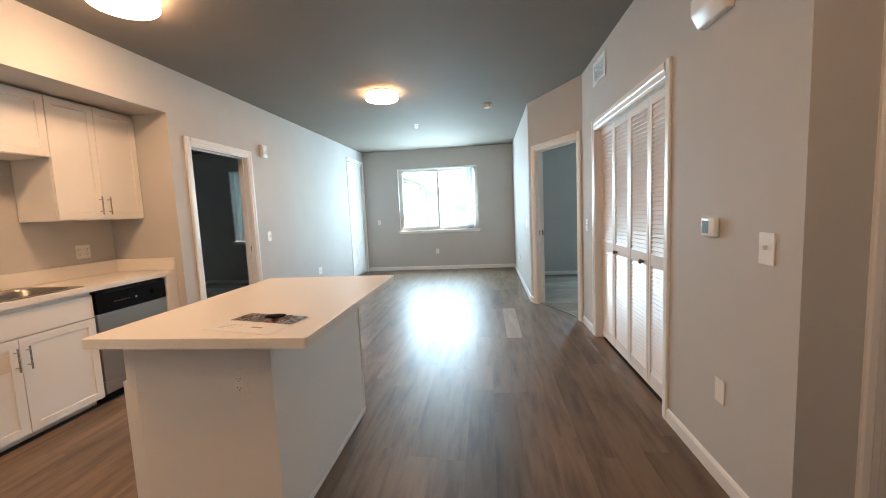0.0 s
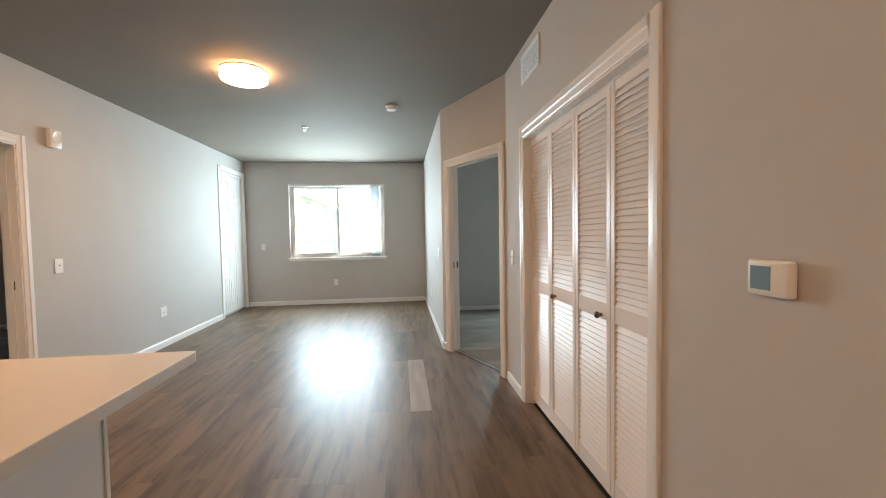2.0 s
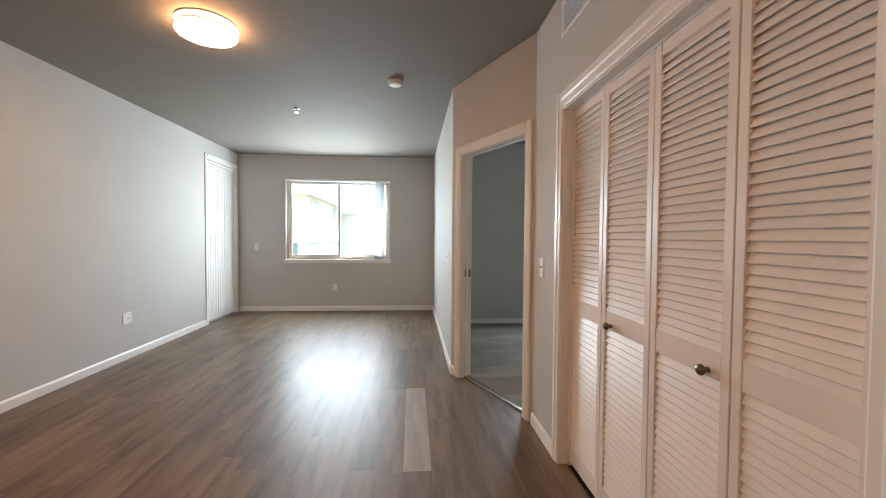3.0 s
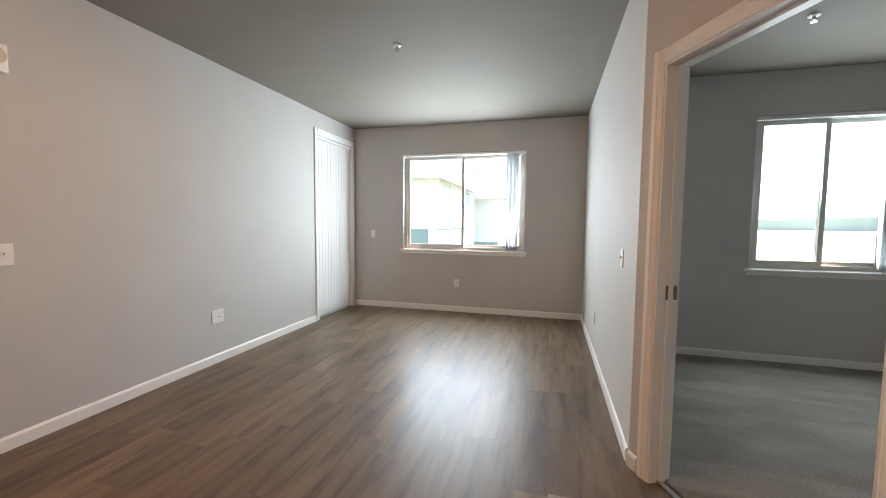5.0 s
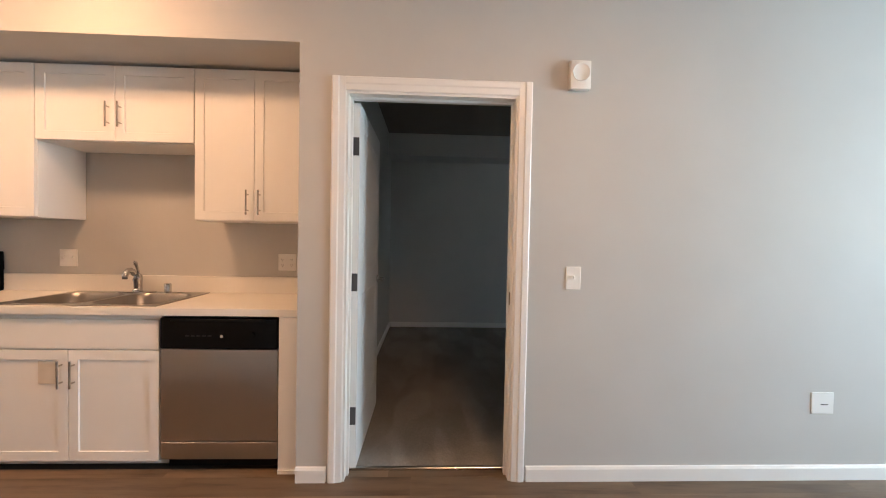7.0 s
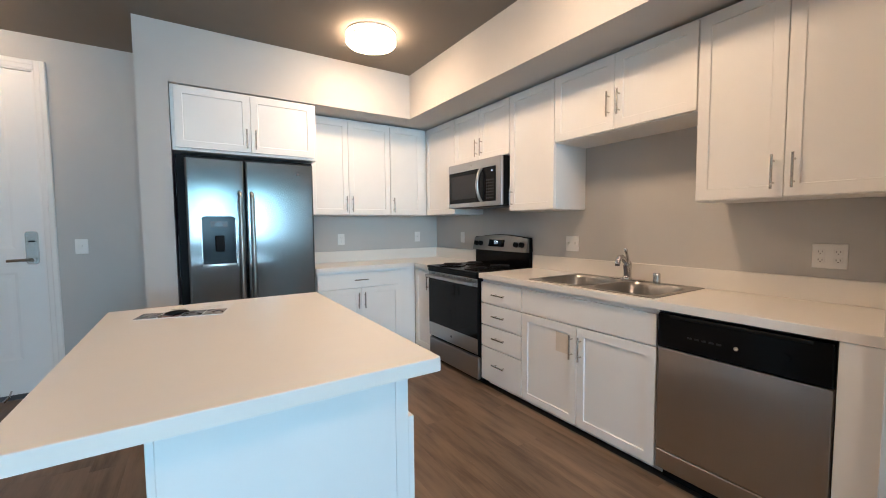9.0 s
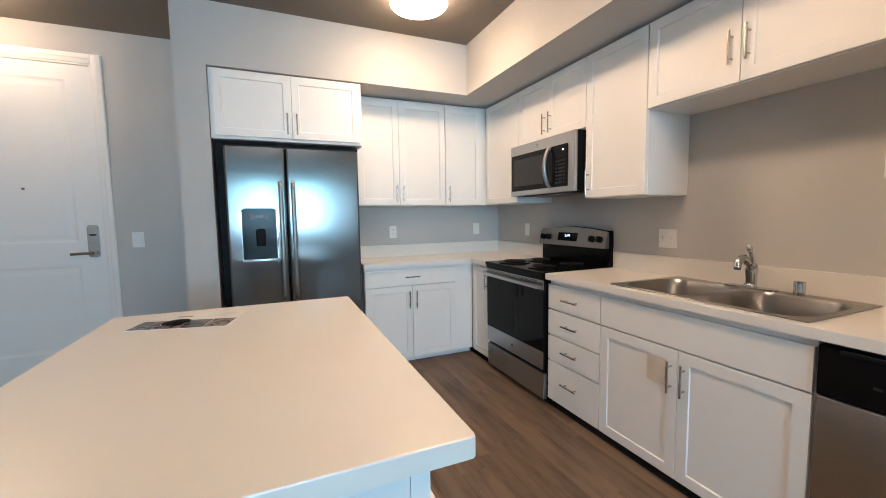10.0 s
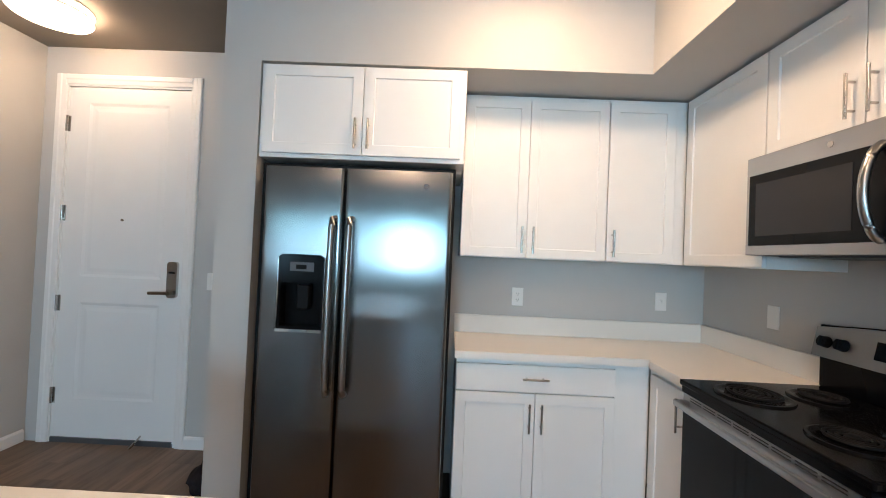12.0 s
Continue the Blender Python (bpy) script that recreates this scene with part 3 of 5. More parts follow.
tube(bm, [(0.815, -0.060, 1.045), (0.77, -0.062, 1.045), (0.68, -0.058, 1.042)], 0.011, 10)
part("lever", bm, BRASS_DARK, slab, "bronze toned lever", True)
part("card_slot", box(0.792, 0.83, -0.026, -0.021, 1.178, 1.19), BLACK_MATT, slab)
part("peephole", rod(bmesh.new(), (0.425, -0.006, 1.535), (0.425, 0.001, 1.535), 0.009), BRASS_DARK, slab, "small dark peephole", True)
for z in (0.30, 0.94, 1.57, 2.20):
    bm = bmesh.new()
    rod(bm, (0.0, -0.008, z - 0.055), (0.0, -0.008, z + 0.055), 0.009, seg=10)
    bx(bm, 0.0, 0.020, -0.003, 0.0, z - 0.055, z + 0.055)
    part("hinge", bm, NICKEL, slab, "grey metal hinge", True)
bm = box(0.01, 0.858, -0.012, 0.0, -0.020, 0.014)
part("door_sweep", bm, GREY_DARK, slab, "dark bottom seal")
bm = bmesh.new()
rod(bm, (0.64, -0.004, 0.045), (0.64, -0.055, 0.02), 0.006, seg=8)
rod(bm, (0.64, -0.055, 0.02), (0.61, -0.060, -0.012), 0.010, seg=8)
part("door_stop", bm, NICKEL, slab, "small metal kick-down stop", True)

# closed door in the alcove
d3 = thing("door_3", pose(1.395, 1.9405, 0.012), "white closed door in the hall alcove", "door", "", "structure")
slab = part("slab", panel_slab(0.775, 2.07, 0.040, [(0.12, 0.655, 0.24, 0.98), (0.12, 0.655, 1.12, 1.93)]), DOORPAINT, d3)
part("latch", box(0.0, 0.012, -0.003, 0.006, 0.95, 1.03), BRASS_DARK, slab)


# louvred bifold leaves of the closet
def slat_mesh(w):
    bm = bmesh.new()
    bx(bm, 0, w, -0.021, 0.021, -0.003, 0.003, bevel=0.002)
    bmesh.ops.rotate(bm, verts=bm.verts[:], cent=(0, 0, 0), matrix=Matrix.Rotation(radians(66), 3, "X"))
    bmesh.ops.recalc_face_normals(bm, faces=bm.faces[:])
    me = bpy.data.meshes.new("slat")
    bm.to_mesh(me)
    bm.free()
    me.materials.append(LOUVRE)
    return me


LEAF_W = 0.383
STILE = 0.036
SLAT = slat_mesh(LEAF_W - 2 * STILE + 0.006)
for k in range(4):
    leaf = thing("louvred_door", pose(X_CLOSET + 0.055, 4.456 - k * (LEAF_W + 0.004), 0.028, 0, 0, WEST), "white louvred bifold closet door leaf, closed", "closet door", "closet door leaves", "")
    for u in (0.0, LEAF_W - STILE):
        part("stile", box(u, u + STILE, 0, 0.028, 0, 2.025, bevel=0.0025), LOUVRE, leaf)
    for z0, z1 in ((0.0, 0.10), (0.873, 0.960), (1.975, 2.025)):
        part("rail", box(STILE, LEAF_W - STILE, 0.002, 0.026, z0, z1, bevel=0.0015), LOUVRE, leaf)
    for lo, hi in ((0.10, 0.873), (0.960, 1.975)):
        n = round((hi - lo) / 0.0305)
        for i in range(n):
            s = new("slat", SLAT)
            s.parent = leaf
            s.location = (STILE - 0.003, 0.014, lo + (i + 0.5) * (hi - lo) / n)
    if k in (1, 2):
        u = LEAF_W * (0.24 if k == 1 else 0.78)
        bm = bmesh.new()
        rod(bm, (u, 0.003, 0.894), (u, -0.012, 0.894), 0.009)
        bmesh.ops.create_uvsphere(bm, u_segments=16, v_segments=10, radius=0.018, matrix=Matrix.Translation((u, -0.024, 0.894)) @ Matrix.Diagonal((1, 0.75, 1, 1)))
        part("knob", bm, BRASS_DARK, leaf, "round dark bronze knob", True)
track = thing("closet_track", pose(X_CLOSET, 0, 0, 0, 0, WEST), "metal bifold track under the closet head", "door track", "", "structure")
part("rail", box(-4.443, -2.925, 0.056, 0.082, 2.053, 2.0615), GREY_DARK, track)


# ---- windows ----
def slider_window(name, m, w, h, thick, label):
    """A two-light sliding window in an opening u 0..w, z 0..h; local -y is the room."""
    root = thing(name, m, label, "window", "", "structure")
    bm = bmesh.new()
    f, y0, y1 = 0.045, thick - 0.075, thick - 0.005
    bx(bm, 0, f, y0, y1, 0, h)
    bx(bm, w - f, w, y0, y1, 0, h)
    bx(bm, f, w - f, y0, y1, 0, f)
    bx(bm, f, w - f, y0, y1, h - f, h)
    part("window_frame", bm, VINYL, root)
    mid = w / 2
    for a, b, y in ((f, mid + 0.02, y0 + 0.008), (mid - 0.02, w - f, y0 + 0.038)):
        s = 0.038
        bm = bmesh.new()
        bx(bm, a, a + s, y, y + 0.026, f, h - f)
        bx(bm, b - s, b, y, y + 0.026, f, h - f)
        bx(bm, a + s, b - s, y, y + 0.026, f, f + s)
        bx(bm, a + s, b - s, y, y + 0.026, h - f - s, h - f)
        sash = part("sash", bm, VINYL, root)
        part("pane", box(a + s - 0.004, b - s + 0.004, y + 0.011, y + 0.015, f + s - 0.004, h - f - s + 0.004), GLASS, sash, shadow=False)
    bm = bmesh.new()
    bx(bm, -0.035, w + 0.035, -0.035, 0.0, -0.022, 0.0, bevel=0.004)
    bx(bm, 0.001, w - 0.001, -0.001, y0, -0.022, 0.003)
    part("window_sill", bm, TRIM, root)
    part("apron", box(-0.02, w + 0.02, -0.014, 0.0, -0.062, -0.022, bevel=0.003), TRIM, root)
    return root


slider_window("window_1", pose(-1.99, Y_FAR, 0.915), 1.825, 1.43, 0.15, "two-light sliding window with beige vinyl frame")
slider_window("window_2", pose(2.04, 8.15, 0.905), 1.18, 1.45, 0.12, "two-light sliding bedroom window with white sill")
slider_window("window_3", pose(-5.25, 8.05, 0.90), 1.80, 1.46, 0.12, "two-light sliding bedroom window behind blinds")


def blind_mesh(w, h, cloth, bow):
    bm = bmesh.new()
    n = 5
    lo, hi = [], []
    for i in range(n + 1):
        x = -w / 2 + w * i / n
        y = bow * (1 - (2 * i / n - 1) ** 2)
        lo.append((x, y))
    pts = lo + [(x, y + 0.0012) for x, y in reversed(lo)]
    prism(bm, pts, "z", -h, 0)
    bmesh.ops.recalc_face_normals(bm, faces=bm.faces[:])
    me = bpy.data.meshes.new("blind_slat")
    bm.to_mesh(me)
    bm.free()
    me.materials.append(cloth)
    return me


def vertical_blind(m, u0, u1, h, places, label, cloth, slat_w=0.089, bow=0.008):
    """Headrail u0..u1 at local z 0, slats (u, turn) hanging from it."""
    root = thing("vertical_blind", m, label, "vertical blind")
    part("headrail", box(u0, u1, -0.022, 0.022, 0.0, 0.035, bevel=0.003), TRIM, root)
    me = blind_mesh(slat_w, h, cloth, bow)
    for u, turn in places:
        s = new("slat", me)
        s.parent = root
        s.matrix_basis = pose(u, 0, 0.002, 0, 0, turn)
    return root


vertical_blind(pose(-1.08, Y_FAR + 0.03, 2.307), -0.905, 0.91, 1.375,
               [(0.665 + 0.020 * i, 74 + 6 * math.sin(i * 2.1)) for i in range(8)], "white vertical blind drawn aside at the window", BLIND_DENSE)
vertical_blind(pose(2.63, 8.18, 2.317), -0.585, 0.585, 1.39, [(0.42 + 0.014 * i, 80 + 5 * math.sin(i * 1.7)) for i in range(9)], "white vertical blind drawn aside at the bedroom window", BLIND_DENSE)
vertical_blind(pose(-4.35, 8.08, 2.32), -0.895, 0.895, 1.40, [(-0.85 + 0.085 * i, 13 + 3 * math.sin(i * 1.3)) for i in range(21)], "closed vertical blind at the dark bedroom window", BLIND_DIM)

# sliding glass door behind closed blinds
sl = thing("sliding_door", pose(X_LEFT, 0, 0, 0, 0, EAST), "glazed balcony door behind closed vertical blinds", "balcony door", "", "structure")
bm = bmesh.new()
bx(bm, 8.335, 8.395, 0.078, 0.115, 0.014, 2.465)
bx(bm, 9.175, 9.235, 0.078, 0.115, 0.014, 2.465)
bx(bm, 8.395, 9.175, 0.078, 0.115, 0.014, 0.09)
bx(bm, 8.395, 9.175, 0.078, 0.115, 2.40, 2.465)
part("door_leaf", bm, VINYL, sl)
part("pane", box(8.39, 9.18, 0.094, 0.099, 0.085, 2.405), GLASS, sl, shadow=False)
part("sill_plate", box(8.333, 9.237, 0.004, 0.118, -0.012, 0.014), NICKEL, sl, "metal door track")
vb = vertical_blind(pose(X_LEFT - 0.036, 8.785, 2.425, 0, 0, EAST), -0.45, 0.45, 2.395,
                    [(-0.4136 + 0.0752 * i, 2.5 + 1.0 * math.sin(i * 1.9)) for i in range(12)], "closed white vertical blind over the balcony door", BLIND, 0.0775, 0.0035)


# ---- kitchen cabinets ----
def sunk_front(u0, u1, z0, z1, t=0.020, frame_w=0.052, sink=0.007, shaker=True):
    """A cabinet front, its face at local y 0; a shaker front has a sunk field."""
    bm = bmesh.new()
    bx(bm, u0, u1, 0, t, z0, z1)
    if shaker:
        face = min(bm.faces, key=lambda f: f.calc_center_median().y)
        bmesh.ops.inset_individual(bm, faces=[face], thickness=frame_w, use_even_offset=True)
        got = bmesh.ops.inset_individual(bm, faces=[face], thickness=0.003, use_even_offset=True)
        bmesh.ops.translate(bm, verts=face.verts[:], vec=(0, sink, 0))
    rim = [e for e in bm.edges if all(v.co.y < 1e-5 for v in e.verts) and len({round(v.co.x, 4) for v in e.verts} & {round(u0, 4), round(u1, 4)}) + len({round(v.co.z, 4) for v in e.verts} & {round(z0, 4), round(z1, 4)}) >= 2]
    if rim:
        bmesh.ops.bevel(bm, geom=rim, offset=0.002, segments=2, profile=0.5, affect="EDGES")
    return bm


def bar_pull(parent, u, z, upright=True, length=0.150):
    a, b = ((u, -0.030, z - length / 2), (u, -0.030, z + length / 2)) if upright else ((u - length / 2, -0.030, z), (u + length / 2, -0.030, z))
    bm = bmesh.new()
    rod(bm, a, b, 0.0055, seg=12)
    for s in (-0.32, 0.32):
        p = (u, z + s * length) if upright else (u + s * length, z)
        rod(bm, (p[0], 0.0, p[1]), (p[0], -0.030, p[1]), 0.0045, seg=10)
    return part("handle", bm, NICKEL, parent, "brushed nickel bar handle", True)


def cabinet(name, m, width, z0, z1, depth, fronts, label, group, toe=False, full=None):
    """A cabinet box with fronts (kind, u0, u1, z0, z1, pull); pull: None or (upright, u, z)."""
    root = thing(name, m, label, "cabinet", group)
    bm = bmesh.new()
    lo = z0 + 0.055 if toe else z0
    bx(bm, 0.001, width - 0.001, 0.021, depth, lo, full or z1, bevel=0.0015)
    part("body", bm, CABINET, root)
    if full:
        part("front_rail", box(0.001, width - 0.001, 0.021, 0.040, full, z1), CABINET, root)
    if toe:
        part("toe_kick", box(0.001, width - 0.001, 0.085, 0.10, z0, lo), CABINET, root)
    for kind, u0, u1, a, b, pull in fronts:
        f = part("drawer" if kind == "drawer" else ("false_front" if kind == "blank" else "door"), sunk_front(u0, u1, a, b, shaker=kind == "door"), CABINET, root)
        if pull:
            bar_pull(f, pull[1], pull[2], pull[0], 0.150 if pull[0] else 0.135)
    return root


G = 0.004
UP, UPTOP = 1.41, 2.335
X_UP, Y_UP = -3.135, 0.255           # faces of the wall cabinets
X_BASE, Y_BASE = -2.895, 0.398       # faces of the base cabinets
DEEP_UP, DEEP = -X_KITCHEN + X_UP - 0.002, -X_KITCHEN + X_BASE - 0.002
UPPER, BASE = "white wall cabinets", "white base cabinets"


def left_run(y, x):
    return pose(x, y, 0, 0, 0, EAST)


def back_run(x, y):
    return pose(x, y, 0, 0, 0, NORTH)


# wall cabinets on the sink wall
cabinet("wall_cabinet", left_run(0.237, X_UP), 0.578, UP, UPTOP, DEEP_UP, [("door", 0.030, 0.574, UP + 0.005, 2.322, None)], "white corner wall cabinet with one door", UPPER)
cabinet("wall_cabinet", left_run(0.815, X_UP), 0.780, 1.872, UPTOP, DEEP_UP,
        [("door", G, 0.388, 1.877, 2.322, (True, 0.355, 1.985)), ("door", 0.392, 0.776, 1.877, 2.322, (True, 0.425, 1.985))], "white two-door cabinet above the microwave", UPPER)
cabinet("wall_cabinet", left_run(1.595, X_UP), 0.462, UP, UPTOP, DEEP_UP, [("door", G, 0.458, UP + 0.005, 2.322, (True, 0.035, 1.515))], "tall white wall cabinet beside the microwave", UPPER)
cabinet("wall_cabinet", left_run(2.057, X_UP), 0.930, 1.872, UPTOP, DEEP_UP,
        [("door", G, 0.463, 1.877, 2.322, (True, 0.43, 2.03)), ("door", 0.467, 0.926, 1.877, 2.322, (True, 0.50, 2.03))], "white two-door cabinet above the sink", UPPER)
cabinet("wall_cabinet", left_run(2.987, X_UP), 0.732, UP, UPTOP, DEEP_UP,
        [("door", G, 0.356, UP + 0.005, 2.322, (True, 0.322, 1.525)), ("door", 0.360, 0.728, UP + 0.005, 2.322, (True, 0.394, 1.525))], "white two-door wall cabinet at the run's end", UPPER)
# wall cabinets on the fridge wall
DEEP_B = Y_UP - Y_KITCHEN - 0.002
cabinet("wall_cabinet", back_run(-1.892, Y_UP), 0.818, UP, UPTOP, DEEP_B,
        [("door", G, 0.370, UP + 0.005, 2.312, (True, 0.342, 1.515)), ("door", 0.374, 0.814, UP + 0.005, 2.312, (True, 0.404, 1.515))], "white two-door wall cabinet beside the fridge", UPPER)
cabinet("wall_cabinet", back_run(-2.710, Y_UP), 0.444, UP, UPTOP, DEEP_B, [("door", G, 0.372, UP + 0.005, 2.312, (True, 0.032, 1.515))], "white single-door wall cabinet in the corner", UPPER)
cabinet("wall_cabinet", back_run(-0.857, 0.544), 1.030, 1.865, UPTOP, 0.639,
        [("door", 0.022, 0.518, 1.885, 2.325, (True, 0.488, 1.985)), ("door", 0.522, 1.008, 1.885, 2.325, (True, 0.552, 1.985))], "white deep cabinet above the fridge", UPPER)

# base cabinets
B0, B1 = 0.0, 0.877
cabinet("base_cabinet", left_run(1.526, X_BASE), 0.462, B0, B1, DEEP,
        [("drawer", G, 0.458, 0.686, 0.848, (False, 0.23, 0.765)), ("drawer", G, 0.458, 0.511, 0.678, (False, 0.23, 0.598)),
         ("drawer", G, 0.458, 0.336, 0.503, (False, 0.23, 0.425)), ("drawer", G, 0.458, 0.062, 0.328, (False, 0.23, 0.215))], "white four-drawer base cabinet beside the stove", BASE, True)
sink_cab = cabinet("base_cabinet", left_run(1.988, X_BASE), 0.955, B0, B1, DEEP,
                   [("blank", G, 0.951, 0.686, 0.848, None), ("door", G, 0.466, 0.062, 0.678, (True, 0.437, 0.550)), ("door", 0.470, 0.951, 0.062, 0.678, (True, 0.502, 0.550))],
                   "white sink base cabinet with two doors", BASE, True, 0.73)
sticker = part("film_patch", box(0.305, 0.410, 0.0052, 0.0066, 0.49, 0.615), SMUDGE, sink_cab, "yellowed patch of old film on the door")
cabinet("base_cabinet", left_run(0.380, X_BASE), 0.360, B0, B1, DEEP, [("door", 0.050, 0.356, 0.062, 0.848, (True, 0.324, 0.745))], "narrow white corner base cabinet", BASE, True)
cabinet("base_cabinet", back_run(-1.895, Y_BASE), 1.020, B0, B1, Y_BASE - Y_KITCHEN - 0.002,
        [("drawer", G, 0.835, 0.712, 0.850, (False, 0.415, 0.785)), ("door", G, 0.4175, 0.062, 0.704, (True, 0.388, 0.585)), ("door", 0.4215, 0.835, 0.062, 0.704, (True, 0.451, 0.585))],
        "white base cabinet with drawer and two doors", BASE, True)
filler = thing("end_panel", left_run(3.598, X_BASE + 0.02), "white filler panel beside the dishwasher", "panel")
part("panel", box(0, 0.122, 0.0, 0.60, 0, 0.877, bevel=0.0015), CABINET, filler)
part("shoe", box(0, 0.122, -0.008, -0.0005, 0, 0.02), CABINET, filler)

# worktops with upstand
TOP0, TOP1 = 0.879, 0.919
X_TOP, Y_TOP = -2.872, 0.424
SINK = (-3.455, -2.915, 2.033, 2.912)
bm = bmesh.new()
ix0, ix1, iy0, iy1 = SINK[0] + 0.02, SINK[1] - 0.02, SINK[2] + 0.02, SINK[3] - 0.02
rings = []
for z in (TOP0, TOP1):
    rings.append([bm.verts.new((x, y, z)) for x, y in ((X_KITCHEN, 1.526), (X_TOP, 1.526), (X_TOP, 3.720), (X_KITCHEN, 3.720))])
    rings.append([bm.verts.new((x, y, z)) for x, y in ((ix0, iy0), (ix1, iy0), (ix1, iy1), (ix0, iy1))])
for a, b in ((0, 1), (2, 3), (0, 2), (1, 3)):
    for k in range(4):
        bm.faces.new((rings[a][k], rings[a][(k + 1) % 4], rings[b][(k + 1) % 4], rings[b][k]))
bmesh.ops.bevel(bm, geom=[e for e in bm.edges if all(v.co.z > TOP1 - 1e-4 and v.co.x > X_TOP - 1e-4 for v in e.verts)], offset=0.003, segments=2, profile=0.5, affect="EDGES")
wt = thing("worktop", pose(0, 0, 0), "cream solid worktop with low upstand round the sink", "worktop")
part("slab", bm, STONE, wt)
part("upstand", box(X_KITCHEN, X_KITCHEN + 0.02, 1.526, 3.720, TOP1 + 0.0005, 1.035, bevel=0.002), STONE, wt)
part("upstand", box(X_KITCHEN + 0.021, X_TOP, 3.701, 3.721, TOP1 + 0.0005, 1.035, bevel=0.002), STONE, wt)
wt = thing("worktop", pose(0, 0, 0), "cream L-shaped corner worktop with low upstand", "worktop")
bm = bmesh.new()
prism(bm, [(-1.885, Y_KITCHEN), (-1.885, Y_TOP), (X_TOP - 0.03, Y_TOP), (X_TOP, Y_TOP + 0.03), (X_TOP, 0.742), (X_KITCHEN, 0.742), (X_KITCHEN, Y_KITCHEN)], "z", TOP0, TOP1)
bmesh.ops.bevel(bm, geom=[e for e in bm.edges if all(v.co.z > TOP1 - 1e-4 for v in e.verts)], offset=0.003, segments=2, profile=0.5, affect="EDGES")
part("slab", bm, STONE, wt)
part("upstand", box(X_KITCHEN + 0.021, -1.885, Y_KITCHEN, Y_KITCHEN + 0.02, TOP1 + 0.0005, 1.035, bevel=0.002), STONE, wt)
part("upstand", box(X_KITCHEN, X_KITCHEN + 0.02, Y_KITCHEN, 0.742, TOP1 + 0.0005, 1.035, bevel=0.002), STONE, wt)

# sink with two bowls, tap and air gap
sink = thing("sink", pose(0, 0, TOP1), "stainless steel double-bowl drop-in sink", "sink")
sx0, sx1, sy0, sy1 = SINK
deck, rim, mid = sx0 + 0.085, 0.028, (sy0 + sy1) / 2
bowls = [(deck, sx1 - rim, sy0 + rim, mid - 0.014), (deck, sx1 - rim, mid + 0.014, sy1 - rim)]
bm = bmesh.new()
H = 0.006
bx(bm, sx0, deck, sy0, sy1, 0.0005, H, bevel=0.002)
bx(bm, sx1 - rim, sx1, sy0, sy1, 0.0005, H, bevel=0.002)
bx(bm, deck, sx1 - rim, sy0, sy0 + rim, 0.0005, H)
bx(bm, deck, sx1 - rim, sy1 - rim, sy1, 0.0005, H)
bx(bm, deck, sx1 - rim, mid - 0.014, mid + 0.014, -0.02, H - 0.001)
part("rim", bm, SINKSTEEL, sink)
for bx0, bx1, by0, by1 in bowls:
    bm = bmesh.new()
    rings = []
    for r, inset, z in ((0.105, 0.0, H - 0.0005), (0.108, 0.008, -0.012), (0.115, 0.020, -0.14), (0.11, 0.055, -0.168), (0.05, 0.14, -0.172)):
        rings.append([bm.verts.new((x, y, z)) for x, y in round_rect(bx0 + inset, bx1 - inset, by0 + inset, by1 - inset, min(r, (bx1 - bx0) / 2 - inset - 0.005), 6)])
    n = len(rings[0])
    edge = []
    for x, y in round_rect(bx0, bx1, by0, by1, 0.105, 6):
        cx, cy = (bx0 + bx1) / 2, (by0 + by1) / 2
        fx, fy = abs(x - cx) / ((bx1 - bx0) / 2), abs(y - cy) / ((by1 - by0) / 2)
        s = 1 / max(fx, fy)
        edge.append(bm.verts.new((cx + (x - cx) * s, cy + (y - cy) * s, H - 0.0005)))
    rings.insert(0, edge)
    for a, b in zip(rings, rings[1:]):
        for k in range(n):
            bm.faces.new((a[k], a[(k + 1) % n], b[(k + 1) % n], b[k]))
    bm.faces.new(rings[-1])
    bowl = part("bowl", bm, SINKSTEEL, sink, "", True)
    part("drain", lathe(bmesh.new(), [(0.045, 0.002), (0.04, 0.003), (0.03, 0.0), (0.0, -0.002)], ((bx0 + bx1) / 2, (by0 + by1) / 2, -0.1695), 20), CHROME, bowl, "round drain", True)
tap = thing("kitchen_tap", pose(-3.410, 2.455, TOP1 + H), "chrome single-lever kitchen tap on the sink", "tap")
part("deck_plate", prism(bmesh.new(), round_rect(-0.028, 0.028, -0.12, 0.12, 0.026, 5), "z", 0.0, 0.008), CHROME, tap, "", True)
part("collar", lathe(bmesh.new(), [(0.0, 0.006), (0.030, 0.006), (0.030, 0.014), (0.025, 0.022), (0.0, 0.024)], seg=24), CHROME, tap, "", True)
part("body", lathe(bmesh.new(), [(0.0, 0.016), (0.0245, 0.016), (0.0235, 0.060), (0.0255, 0.095), (0.0240, 0.112), (0.0170, 0.126), (0.0, 0.132)], (-0.006, 0, 0), 24), CHROME, tap, "", True)
bm = tube(bmesh.new(), [(0.006, 0, 0.030), (0.010, 0, 0.062), (0.017, 0, 0.096), (0.029, 0, 0.126), (0.045, 0, 0.146), (0.064, 0, 0.156), (0.083, 0, 0.154), (0.098, 0, 0.143), (0.107, 0, 0.127), (0.110, 0, 0.112)], 0.0172, 18)
part("spout", bm, CHROME, tap, "", True)
part("aerator", rod(bmesh.new(), (0.110, 0, 0.115), (0.111, 0, 0.100), 0.0150, seg=18), GREY_DARK, tap, "", True)
bm = tube(bmesh.new(), [(-0.010, 0, 0.118), (-0.006, 0, 0.140), (0.001, 0, 0.160), (0.010, 0, 0.180), (0.018, 0, 0.196)], 0.0088, 12)
